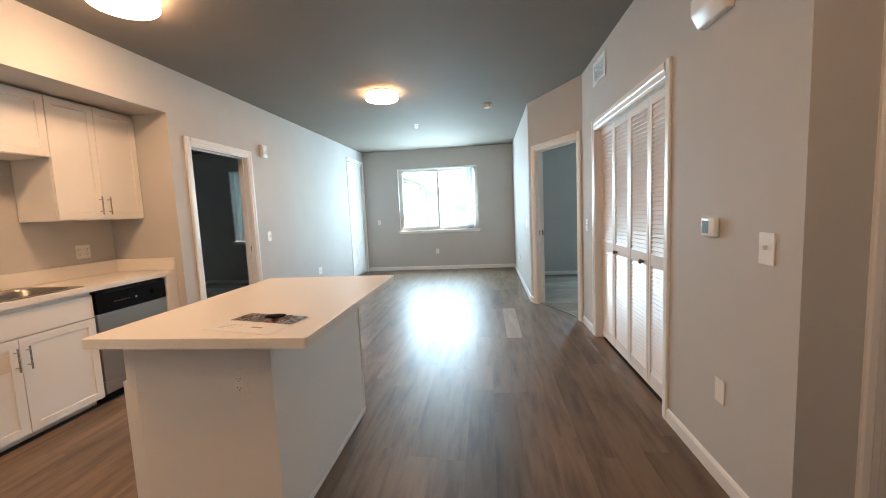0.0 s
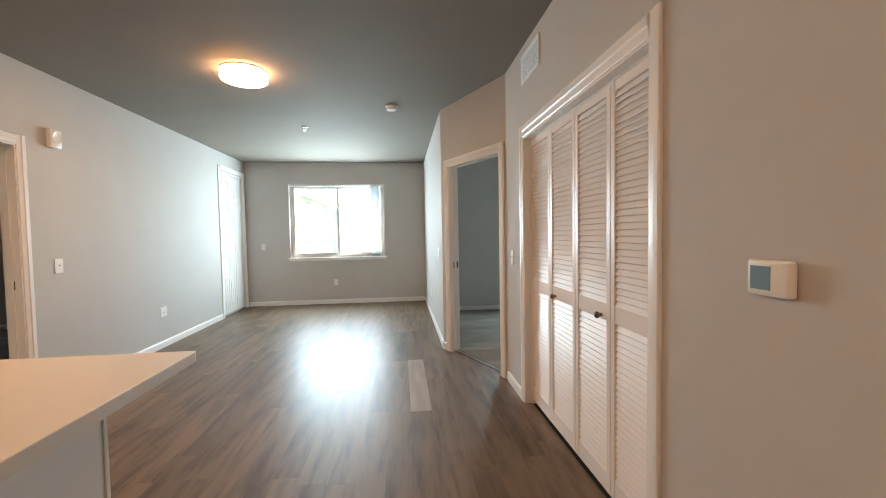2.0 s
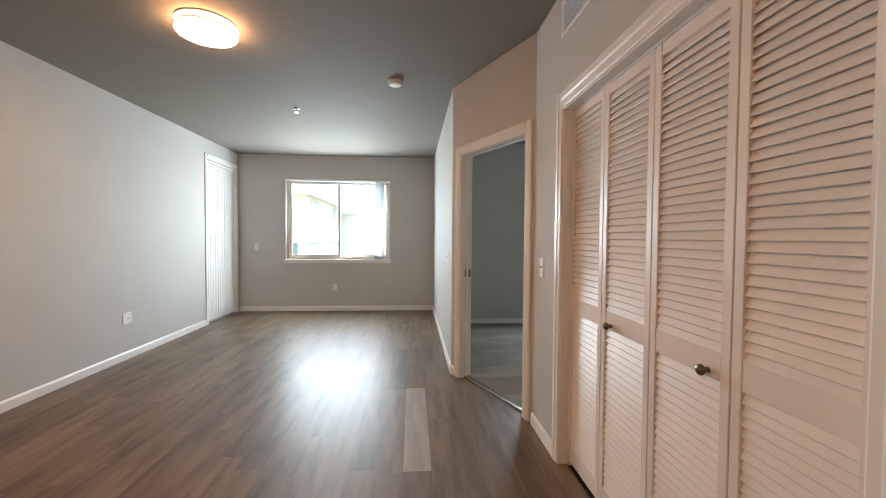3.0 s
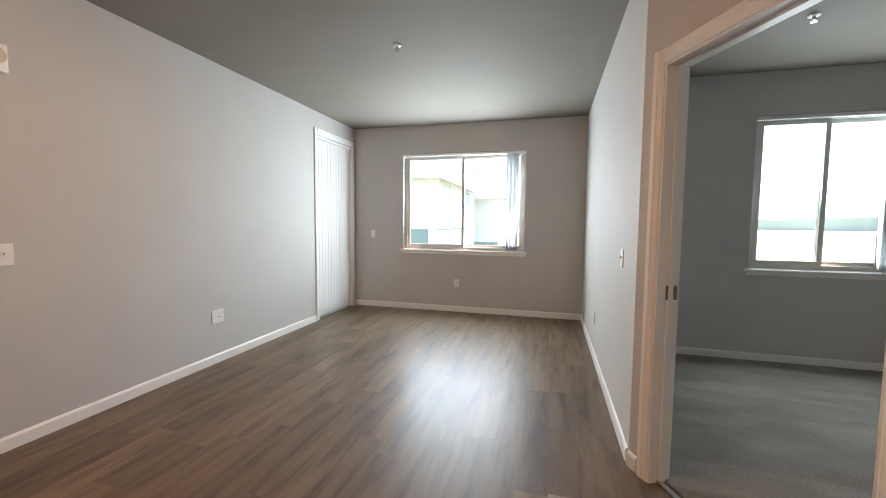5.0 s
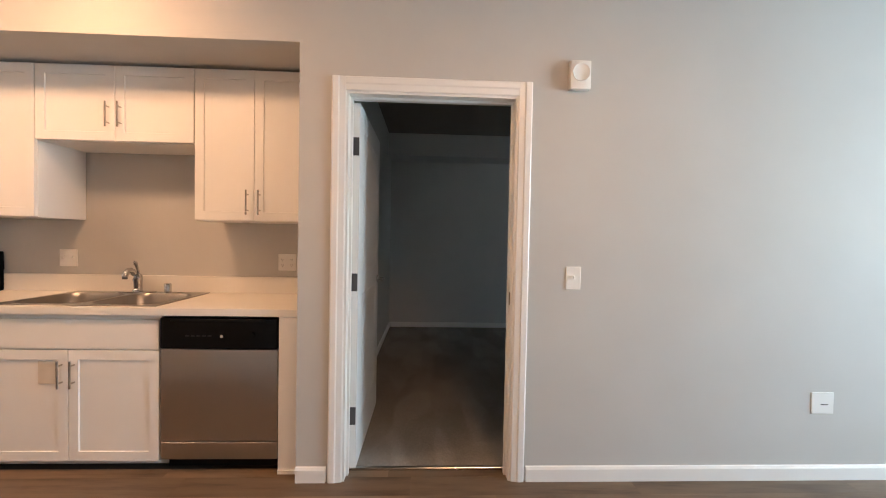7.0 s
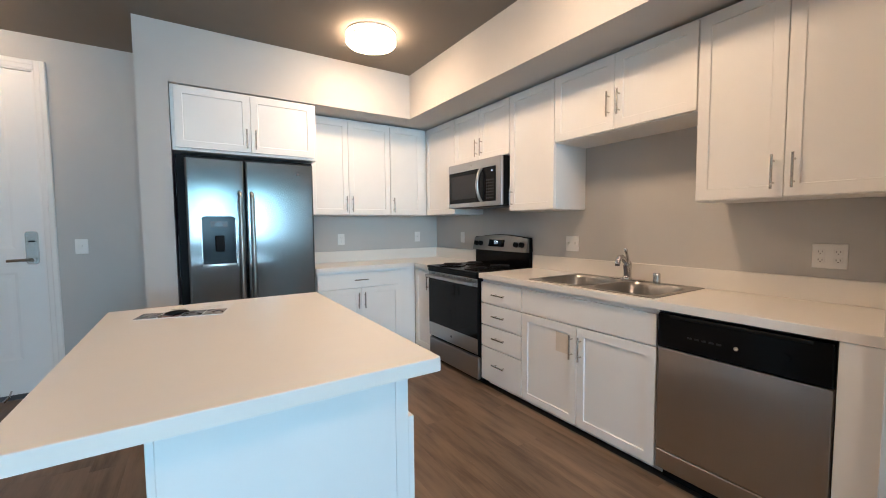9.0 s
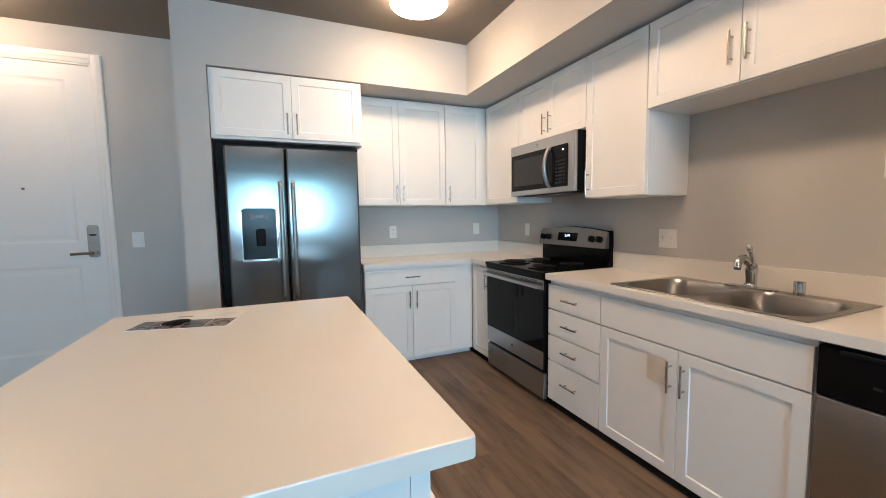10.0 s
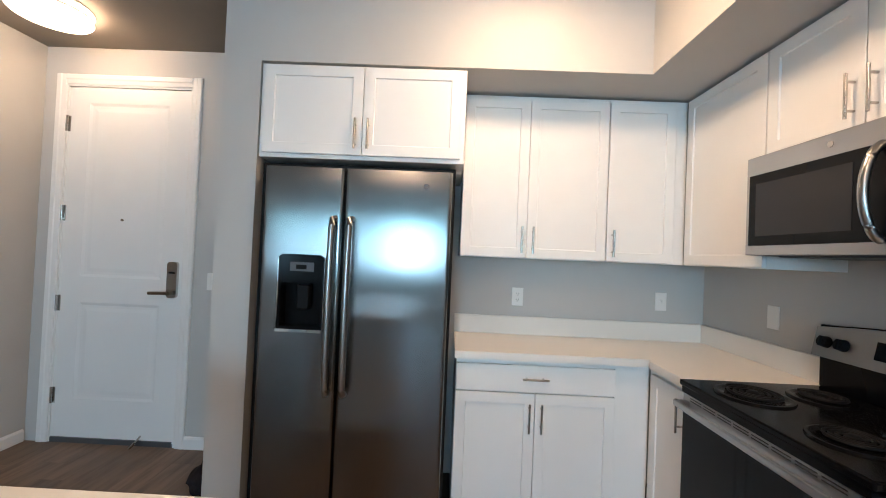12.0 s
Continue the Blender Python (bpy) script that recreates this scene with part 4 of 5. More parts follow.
bmesh.ops.create_uvsphere(bm, u_segments=16, v_segments=10, radius=1.0, matrix=Matrix.Translation((0.019, 0, 0.198)) @ Matrix.Rotation(radians(28), 4, "Y") @ Matrix.Diagonal((0.0125, 0.0135, 0.021, 1)))
part("lever", bm, CHROME, tap, "", True)
gap = thing("air_gap", pose(-3.410, 2.655, TOP1 + H), "small chrome air gap cylinder on the sink", "air gap")
part("cap", lathe(bmesh.new(), [(0.0, 0.0), (0.022, 0.0), (0.022, 0.058), (0.019, 0.064), (0.0, 0.066)], seg=20), CHROME, gap, "", True)

# ---- dishwasher ----
dw = thing("dishwasher", left_run(2.950, X_BASE + 0.006), "stainless dishwasher with black control strip", "dishwasher")
W = 0.640
part("body", box(0.004, W - 0.004, 0.032, 0.58, 0.10, 0.868), GREY_DARK, dw)
panel = part("control_panel", box(0.003, W - 0.003, -0.006, 0.03, 0.694, 0.864, bevel=0.006, seg=2), BLACK, dw)
part("grip", box(0.06, W - 0.06, -0.012, -0.004, 0.846, 0.862, bevel=0.003), BLACK_MATT, panel)
part("knob", rod(bmesh.new(), (0.50, -0.005, 0.775), (0.50, -0.024, 0.775), 0.020, 0.017, 20), BLACK, panel, "round black dial", True)
part("badge", rod(bmesh.new(), (0.335, -0.0055, 0.765), (0.335, -0.0085, 0.765), 0.009, seg=16), CHROME, panel, "", True)
for i in range(5):
    part("button", box(0.14 + 0.03 * i, 0.16 + 0.03 * i, -0.0085, -0.0055, 0.762, 0.770), BUTTON, panel)
part("door", box(0.003, W - 0.003, 0.0, 0.03, 0.175, 0.689, bevel=0.004, seg=2), STEEL_WARM, dw)
part("lower_panel", box(0.003, W - 0.003, 0.002, 0.03, 0.072, 0.168, bevel=0.003), STEEL_WARM, dw)
part("kick", box(0.006, W - 0.006, 0.07, 0.09, 0.0, 0.10), BLACK_MATT, dw)

# ---- stove ----
W = 0.772
rg = thing("stove", left_run(0.748, -2.868), "stainless and black electric stove with coil burners", "stove")
part("body", box(0.0, W, 0.03, 0.615, 0.03, 0.898, bevel=0.003), BLACK, rg)
for u in (0.05, W - 0.05):
    for y in (0.10, 0.56):
        part("foot", rod(bmesh.new(), (u, y, 0.0), (u, y, 0.032), 0.018, seg=10), BLACK_MATT, rg)
bm = bmesh.new()
bx(bm, -0.002, W + 0.002, -0.018, 0.615, 0.898, 0.922, bevel=0.006, seg=2)
top = part("cooktop", bm, BLACK, rg)
part("front_lip", box(0.01, W - 0.01, -0.012, 0.03, 0.872, 0.898), BLACK, rg)
for u, y, r in ((0.19, 0.15, 0.105), (0.56, 0.15, 0.085), (0.19, 0.41, 0.085), (0.56, 0.41, 0.105)):
    br = part("drip_pan", lathe(bmesh.new(), [(r + 0.022, 0.922), (r + 0.02, 0.928), (r + 0.008, 0.930), (r, 0.926), (r * 0.6, 0.923), (0.0, 0.9225)], (u, y, 0), 36), BLACK, top, "", True)
    pts = []
    for k in range(90):
        a = k / 90 * math.tau * 3.6
        rr = 0.026 + (r - 0.034) * k / 90
        pts.append((u + rr * math.cos(a), y + rr * math.sin(a), 0.935))
    part("coil", tube(bmesh.new(), pts, 0.0052, 6), BLACK_MATT, top, "black coil element", True)
    part("medallion", lathe(bmesh.new(), [(0.0, 0.943), (0.014, 0.943), (0.021, 0.938), (0.021, 0.93), (0.0, 0.93)], (u, y, 0), 20), BLACK_MATT, top, "", True)
bg = part("backguard", box(0.0, W, 0.572, 0.612, 0.922, 1.185, bevel=0.004), BLACK, rg)
outline = []
for k in range(13):
    f = k / 12
    outline.append((0.004 + (W - 0.008) * f, 1.175 + 0.030 * math.sin(math.pi * f)))
bm = prism(bmesh.new(), [(W - 0.004, 1.055)] + list(reversed(outline)) + [(0.004, 1.055)], "y", 0.532, 0.584)
for v in bm.verts:
    if v.co.y < 0.55:
        v.co.y += (v.co.z - 1.055) * 0.22
cp = part("control_panel", bm, STEEL_DARK, bg)
part("cap", prism(bmesh.new(), [(W + 0.001, 1.06)] + [(a, b + 0.005) for a, b in reversed(outline)] + [(-0.001, 1.06)], "y", 0.585, 0.612), BLACK, bg)
tilt = Matrix.Rotation(-math.atan(0.22), 4, "X")
for u in (0.060, 0.130, 0.636, 0.711):
    bm = rod(bmesh.new(), (0, 0.004, 0), (0, -0.026, 0), 0.025, 0.021, 20)
    bx(bm, -0.005, 0.005, -0.036, -0.02, -0.021, 0.021, bevel=0.002)
    bmesh.ops.transform(bm, matrix=Matrix.Translation((u, 0.546, 1.118)) @ tilt, verts=bm.verts[:])
    part("knob", bm, BLACK_MATT, cp, "black control knob", True)
bm = box(0.245, 0.470, -0.002, 0.006, -0.032, 0.036, bevel=0.002)
bmesh.ops.transform(bm, matrix=Matrix.Translation((0, 0.5455, 1.125)) @ tilt, verts=bm.verts[:])
part("display", bm, BLACK_GLASS, cp)
# seven-segment clock: 5 24
SEGMENTS = {"5": "afgcd", "2": "abged", "4": "fgbc"}
bm = bmesh.new()
for i, d in enumerate("524"):
    u, v, w, h, k = 0.332 + 0.018 * i + (0.004 if i else 0.0), 0.000, 0.012, 0.022, 0.0022
    place = {"a": (u, u + w, v + h - k, v + h), "g": (u, u + w, v + (h - k) / 2, v + (h + k) / 2), "d": (u, u + w, v, v + k),
             "f": (u, u + k, v + h / 2, v + h), "b": (u + w - k, u + w, v + h / 2, v + h), "e": (u, u + k, v, v + h / 2), "c": (u + w - k, u + w, v, v + h / 2)}
    for seg in SEGMENTS[d]:
        bx(bm, place[seg][0], place[seg][1], -0.004, -0.0025, place[seg][2], place[seg][3])
bmesh.ops.transform(bm, matrix=Matrix.Translation((0, 0.5455, 1.125)) @ tilt, verts=bm.verts[:])
part("digits", bm, DIGIT, cp, "pale lit clock digits")
od = part("oven_door", box(0.004, W - 0.004, 0.0, 0.029, 0.245, 0.868, bevel=0.004, seg=2), BLACK, rg)
part("lower_strip", box(0.006, W - 0.006, -0.0022, 0.001, 0.248, 0.374, bevel=0.0008), STEEL_SIDE, od, "brushed stainless strip")
part("upper_strip", box(0.006, W - 0.006, -0.0022, 0.001, 0.802, 0.866, bevel=0.0008), STEEL_SIDE, od, "brushed stainless strip")
part("oven_window", box(0.006, W - 0.006, -0.003, 0.001, 0.375, 0.800, bevel=0.001), BLACK_GLASS, od)
bm = bmesh.new()
for i in range(8):
    bx(bm, 0.055 + 0.082 * i, 0.125 + 0.082 * i, -0.0030, 0.001, 0.845, 0.849)
    bx(bm, 0.055 + 0.082 * i, 0.125 + 0.082 * i, -0.0030, 0.001, 0.855, 0.859)
part("vent_slots", bm, SLOT, od)
bm = bmesh.new()
bx(bm, 0.012, W - 0.012, -0.052, -0.036, 0.812, 0.840, bevel=0.006, seg=2)
for u in (0.018, W - 0.050):
    bx(bm, u, u + 0.032, -0.040, 0.001, 0.812, 0.840, bevel=0.004)
part("handle", bm, STEEL_SIDE, od, "flat stainless oven handle")
part("badge", rod(bmesh.new(), (W / 2, 0.001, 0.310), (W / 2, -0.004, 0.310), 0.012, seg=16), GREY_DARK, od, "", True)
part("drawer", box(0.004, W - 0.004, 0.002, 0.030, 0.040, 0.222, bevel=0.004, seg=2), STEEL_SIDE, rg)

# ---- microwave ----
W = 0.768
mw = thing("microwave", left_run(0.797, -3.075), "stainless over-stove microwave under a cabinet", "microwave")
part("body", box(0.002, W - 0.002, 0.024, 0.410, 1.464, 1.868, bevel=0.002), BLACK_MATT, mw)
part("front", box(0.0, W, 0.0, 0.024, 1.464, 1.867, bevel=0.004, seg=2), STEEL_SIDE, mw)
door = part("door", box(0.022, 0.545, -0.006, 0.002, 1.502, 1.790, bevel=0.002), BLACK_GLASS, mw)
part("inner_window", box(0.060, 0.440, -0.0075, -0.0055, 1.540, 1.752), BLACK_MESH, door)
ctl = part("control_panel", box(0.548, 0.700, -0.006, 0.002, 1.502, 1.790, bevel=0.002), BLACK, mw)
bm = bmesh.new()
for i in range(4):
    for k in range(7):
        bx(bm, 0.582 + 0.026 * i, 0.598 + 0.026 * i, -0.0075, -0.0055, 1.525 + 0.025 * k, 1.536 + 0.025 * k)
part("buttons", bm, BUTTON, ctl, "rows of small grey buttons")
part("digits", box(0.650, 0.664, -0.0075, -0.0055, 1.748, 1.759), DIGIT, ctl)
bm = tube(bmesh.new(), [(0.520, -0.002 - 0.056 * math.sin(math.pi * k / 24) ** 0.55, 1.505 + 0.282 * k / 24) for k in range(25)], 0.0125, 14)
part("handle", bm, STEEL_SIDE, door, "bowed stainless handle", True)
part("badge", rod(bmesh.new(), (0.36, 0.001, 1.830), (0.36, -0.002, 1.830), 0.011, seg=16), NICKEL, mw, "", True)
part("grease_filter", box(0.10, 0.66, 0.06, 0.34, 1.458, 1.464), GREY_DARK, mw)

# ---- fridge ----
fr = thing("fridge", back_run(-0.926, 0.588), "stainless side-by-side fridge with ice dispenser", "fridge")
W = 0.910
# black body runs wider than the doors, standing in for the gaps' shade
part("body", box(-0.052, W + 0.014, 0.085, 0.683, 0.025, 1.842, bevel=0.004), BLACK_MATT, fr)
for u in (0.06, W - 0.06):
    part("foot", rod(bmesh.new(), (u, 0.15, 0.0), (u, 0.15, 0.028), 0.022, seg=12), BLACK_MATT, fr)
    part("foot", rod(bmesh.new(), (u, 0.62, 0.0), (u, 0.62, 0.028), 0.022, seg=12), BLACK_MATT, fr)
part("grille", box(0.02, W - 0.02, 0.075, 0.086, 0.03, 0.105), BLACK_MATT, fr)


def soft_slab(bm, u0, u1, z0, z1, t, r, left=True, right=True):
    """A door slice with rounded front upright edges."""
    pts = [(u0, t)]
    for k in range(7):
        a = radians(90 * k / 6)
        pts.append((u0 + r - r * math.cos(a), r - r * math.sin(a)) if left else (u0, 0.0))
        if not left:
            break
    for k in range(7):
        a = radians(90 * k / 6)
        pts.append((u1 - r + r * math.sin(a), r - r * math.cos(a)) if right else (u1, 0.0))
        if not right:
            break
    pts.append((u1, t))
    return prism(bm, pts, "z", z0, z1)


Z0, Z1, T, SPLIT = 0.105, 1.808, 0.080, 0.390
N = (0.092, 0.312, 1.022, 1.368)
bm = bmesh.new()
soft_slab(bm, 0.0, SPLIT - 0.003, Z0, N[2], T, 0.018)
soft_slab(bm, 0.0, SPLIT - 0.003, N[3], Z1, T, 0.018)
soft_slab(bm, 0.0, N[0], N[2], N[3], T, 0.018, True, False)
soft_slab(bm, N[1], SPLIT - 0.003, N[2], N[3], T, 0.018, False, True)
fz = part("freezer_door", bm, STEEL, fr, "", True)
bm = bmesh.new()
soft_slab(bm, SPLIT + 0.003, W, Z0, Z1, T, 0.018)
fd = part("fridge_door", bm, STEEL, fr, "", True)
bm = bmesh.new()
a, b, c, d = N
bx(bm, a, b, 0.065, 0.075, c, d)
bx(bm, a, a + 0.012, -0.004, 0.066, c, d)
bx(bm, b - 0.012, b, -0.004, 0.066, c, d)
bx(bm, a + 0.012, b - 0.012, -0.004, 0.066, c, c + 0.016)
bx(bm, a + 0.012, b - 0.012, -0.004, 0.066, d - 0.120, d)
disp = part("dispenser", bm, BLACK, fz, "black ice and water dispenser niche")
part("hood", prism(bmesh.new(), [(a - 0.006, d - 0.002), (b + 0.006, d - 0.002), (b - 0.02, d + 0.016), (a + 0.02, d + 0.016)], "y", -0.010, 0.004), BLACK, fz)
part("display", box(a + 0.055, b - 0.050, -0.0065, -0.0035, d - 0.065, d - 0.022), GREY_DARK, fz)
part("screen", box(a + 0.085, b - 0.085, -0.0085, -0.0060, d - 0.055, d - 0.034), BLACK_GLASS, fz)
part("chute", box(a + 0.085, a + 0.145, 0.010, 0.060, c + 0.095, c + 0.215, bevel=0.008, seg=2), BLACK_MATT, fz)
for u in (a - 0.007, b - 0.001):
    part("surround", box(u, u + 0.008, -0.008, 0.004, c - 0.004, d - 0.006, bevel=0.003), CHROME, fz, "bright metal edge")
part("drip_tray", prism(bmesh.new(), round_rect(a - 0.010, b + 0.010, -0.018, 0.055, 0.014, 4), "z", c - 0.010, c + 0.004), CHROME, fz, "", True)
for side, (u, door) in enumerate(((SPLIT - 0.040, fz), (SPLIT + 0.042, fd))):
    pts = [(u, 0.002, 0.725), (u, -0.034, 0.732), (u, -0.046, 0.76), (u, -0.052, 0.95), (u, -0.055, 1.16), (u, -0.052, 1.38), (u, -0.046, 1.53), (u, -0.034, 1.558), (u, 0.002, 1.565)]
    part("handle", tube(bmesh.new(), pts, 0.0155, 14, 1.0), SINKSTEEL, door, "long bowed stainless handle", True)
part("badge", rod(bmesh.new(), (W - 0.125, 0.001, 1.735), (W - 0.125, -0.002, 1.735), 0.013, seg=18), GREY_DARK, fd, "", True)
# ---- island ----
isl = thing("kitchen_island", pose(0, 0, 0), "white panelled kitchen island cabinet", "kitchen island")
IX0, IX1, IY0, IY1 = -1.512, -0.850, 1.840, 2.905
part("end_panel", box(IX0 + 0.045, IX1 - 0.012, IY0, IY0 + 0.018, 0, 0.882), CABINET, isl)
part("end_panel", box(IX0 + 0.045, IX1 - 0.012, IY1 - 0.018, IY1, 0, 0.882), CABINET, isl)
part("back_panel", box(IX1 - 0.018, IX1, IY0 + 0.018, IY1 - 0.012, 0, 0.882), CABINET, isl)
part("corner_trim", box(IX1 - 0.012, IX1 + 0.006, IY1 - 0.012, IY1 + 0.006, 0, 0.882, bevel=0.002), CABINET, isl)
part("corner_trim", box(IX1 - 0.012, IX1 + 0.001, IY0 - 0.001, IY0 + 0.018, 0, 0.882, bevel=0.001), CABINET, isl)
part("base_trim", box(IX1 + 0.0005, IX1 + 0.010, IY0, IY1, 0, 0.030, bevel=0.003), TRIM, isl)
part("stile", box(IX0, IX0 + 0.043, IY0 + 0.001, IY0 + 0.030, 0, 0.882), CABINET, isl)
part("stile", box(IX0, IX0 + 0.043, IY1 - 0.030, IY1 - 0.001, 0, 0.882), CABINET, isl)
part("body", box(IX0, IX1 - 0.02, IY0 + 0.031, IY1 - 0.031, 0.085, 0.882), CABINET, isl)
part("toe_kick", box(IX0 + 0.06, IX0 + 0.075, IY0 + 0.031, IY1 - 0.031, 0.0, 0.085), CABINET, isl)
for y0, y1 in ((IY0 + 0.004, (IY0 + IY1) / 2 - 0.002), ((IY0 + IY1) / 2 + 0.002, IY1 - 0.004)):
    bm = sunk_front(-y1, -y0, 0.092, 0.690)
    bmesh.ops.transform(bm, matrix=pose(IX0 - 0.022, 0, 0, 0, 0, WEST), verts=bm.verts[:])
    part("door", bm, CABINET, isl)
wt = thing("island_worktop", pose(0, 0, 0), "cream solid worktop slab on the island", "worktop")
bm = bmesh.new()
prism(bm, round_rect(-1.546, -0.622, 1.705, 3.055, 0.012, 3), "z", 0.884, 0.924)
bmesh.ops.bevel(bm, geom=[e for e in bm.edges if all(v.co.z > 0.9235 for v in e.verts)], offset=0.003, segments=2, profile=0.5, affect="EDGES")
part("slab", bm, STONE, wt)

# leaflet and key fob on the island
lf = thing("leaflet", pose(-0.922, 1.895, 0.9245, 0, 0, -14), "open printed leaflet with photos on the island", "leaflet")
part("page", box(-0.168, 0.168, -0.124, 0.003, 0.0, 0.0012), PAPER, lf)
part("page", box(-0.166, 0.166, 0.004, 0.124, 0.0, 0.0022), PAPER, lf)
for i in range(4):
    part("photo", box(-0.164 + 0.0825 * i, -0.086 + 0.0825 * i, 0.008, 0.121, 0.0024, 0.0030), PHOTO[i], lf)
bm = bmesh.new()
for i, w in enumerate((0.11, 0.09, 0.10, 0.06)):
    bx(bm, -0.13, -0.13 + w * 0.8, -0.0440 - 0.016 * i, -0.0425 - 0.016 * i, 0.0014, 0.0016)
part("text_lines", bm, INK, lf)
part("logo", box(0.02, 0.075, -0.062, -0.050, 0.0014, 0.0017), INK, lf, "small grey printed mark")
fob = thing("key_fob", pose(-0.885, 1.960, 0.9278, 0, 0, 16), "black oval key fob lying on the leaflet", "key fob")
bm = bmesh.new()
bmesh.ops.create_uvsphere(bm, u_segments=20, v_segments=10, radius=1.0, matrix=Matrix.Translation((0, 0, 0.009)) @ Matrix.Diagonal((0.046, 0.018, 0.0088, 1)))
part("shell", bm, BLACK_MATT, fob, "", True)
part("ring", tube(bmesh.new(), [(0.046 + 0.012 + 0.012 * math.cos(k * math.tau / 14), 0.012 * math.sin(k * math.tau / 14), 0.004) for k in range(14)], 0.0016, 6), NICKEL, fob, "", True)


# ---- wall plates and fixtures ----
def wall_plate(x, y, z, facing, kind="switch", w=0.072, h=0.117, label=""):
    names = {"switch": "white light switch plate on the wall", "outlet": "white power outlet plate on the wall", "blank": "white blank cover plate on the wall"}
    root = thing({"switch": "light_switch", "outlet": "power_outlet", "blank": "cover_plate"}[kind], pose(x, y, z, 0, 0, facing), label or names[kind], {"switch": "light switch", "outlet": "outlet", "blank": "plate"}[kind], "wall plates")
    plate = part("plate", box(-w / 2, w / 2, -0.006, 0.0, -h / 2, h / 2, bevel=0.0025, seg=2), PLATE, root)
    gangs = [0.0] if w < 0.1 else [-w / 4, w / 4]
    for i, u in enumerate(gangs):
        if kind == "switch":
            part("toggle", box(u - 0.005, u + 0.005, -0.020, -0.0055, -0.002, 0.013, bevel=0.002), PLATE, plate)
        elif kind == "outlet":
            for dz in (-0.0195, 0.0195):
                part("socket", box(u - 0.016, u + 0.016, -0.008, -0.0055, dz - 0.0135, dz + 0.0135, bevel=0.002), PLATE, plate)
            bm = bmesh.new()
            for dz in (-0.0195, 0.0195):
                for du in (-0.007, 0.007):
                    bx(bm, u + du - 0.0012, u + du + 0.0012, -0.0087, -0.0075, dz - 0.002, dz + 0.006)
                bx(bm, u - 0.002, u + 0.002, -0.0087, -0.0075, dz - 0.010, dz - 0.006)
            part("slots", bm, SLOT, plate)
    return root


wall_plate(X_LEFT, 5.210, 1.125, EAST, "switch", 0.082, 0.125)
wall_plate(X_LEFT, 6.660, 0.438, EAST, "blank", 0.13, 0.122, "white wide cable plate near the floor")
part("jack", box(-0.012, 0.030, -0.0075, -0.0055, -0.010, -0.005), SLOT, bpy.data.objects["cover_plate"], "small dark cable slot")
wall_plate(-2.490, Y_FAR, 1.140, SOUTH, "switch")
wall_plate(-1.141, Y_FAR, 0.426, SOUTH, "outlet")
wall_plate(X_RIGHT, 6.440, 1.110, WEST, "switch")
wall_plate(X_RIGHT, 7.84, 0.40, WEST, "outlet")
wall_plate(X_CLOSET, 4.785, 1.130, WEST, "switch", 0.075, 0.125)
wall_plate(X_CLOSET, 2.030, 1.154, WEST, "switch", 0.085, 0.125)
wall_plate(X_CLOSET, 2.310, 0.450, WEST, "blank", 0.072, 0.117)
wall_plate(X_KITCHEN, 3.426, 1.140, EAST, "outlet", 0.125, 0.117, "white double socket plate above the worktop")
wall_plate(X_KITCHEN, 1.940, 1.147, EAST, "switch", 0.120, 0.117, "white double switch plate above the worktop")
wall_plate(X_KITCHEN, 0.450, 1.167, EAST, "blank", 0.072, 0.117)
wall_plate(-2.290, Y_KITCHEN, 1.161, NORTH, "outlet")
wall_plate(-3.215, Y_KITCHEN, 1.170, NORTH, "switch")
wall_plate(-0.205, Y_ENTRY, 1.157, NORTH, "switch", 0.08, 0.12)
wall_plate(-0.992, IY0, 0.690, SOUTH, "outlet", 0.070, 0.117, "white power outlet on the island's end panel")

# thermostat
th = thing("thermostat", pose(X_CLOSET, 2.402, 1.221, 0, 0, WEST), "white square thermostat with pale blue screen", "thermostat")
shell = part("case", box(-0.060, 0.060, -0.026, 0.0, -0.047, 0.047, bevel=0.009, seg=3), PLATE, th, "", True)
part("screen", box(-0.046, 0.010, -0.0275, -0.0255, -0.030, 0.031), SCREEN, shell, "pale blue lit screen")
# fire alarm horns
al = thing("fire_alarm", pose(X_CLOSET, 2.390, 2.235, 0, 0, WEST), "large white wedge-shaped emergency light high on the wall", "emergency light")
bm = prism(bmesh.new(), [(0.0, -0.075), (-0.035, -0.075), (-0.07, -0.01), (-0.07, 0.06), (-0.05, 0.075), (0.0, 0.075)], "x", -0.115, 0.115)
bmesh.ops.bevel(bm, geom=bm.edges[:], offset=0.008, segments=2, profile=0.5, affect="EDGES")
part("case", bm, PLATE, al, "", True)
al = thing("fire_alarm", pose(X_LEFT, 5.208, 2.212, 0, 0, EAST), "white wall fire alarm horn beside the door", "fire alarm")
shell = part("case", box(-0.056, 0.056, -0.042, 0.0, -0.076, 0.076, bevel=0.007, seg=2), PLATE, al, "", True)
bm = bmesh.new()
lathe(bm, [(0.0, 0.002), (0.040, 0.002), (0.046, 0.006), (0.046, -0.002), (0.0, -0.002)], seg=28)
bmesh.ops.transform(bm, matrix=Matrix.Translation((0, -0.042, 0.010)) @ Matrix.Rotation(radians(90), 4, "X"), verts=bm.verts[:])
part("horn", bm, PLATE, shell, "", True)
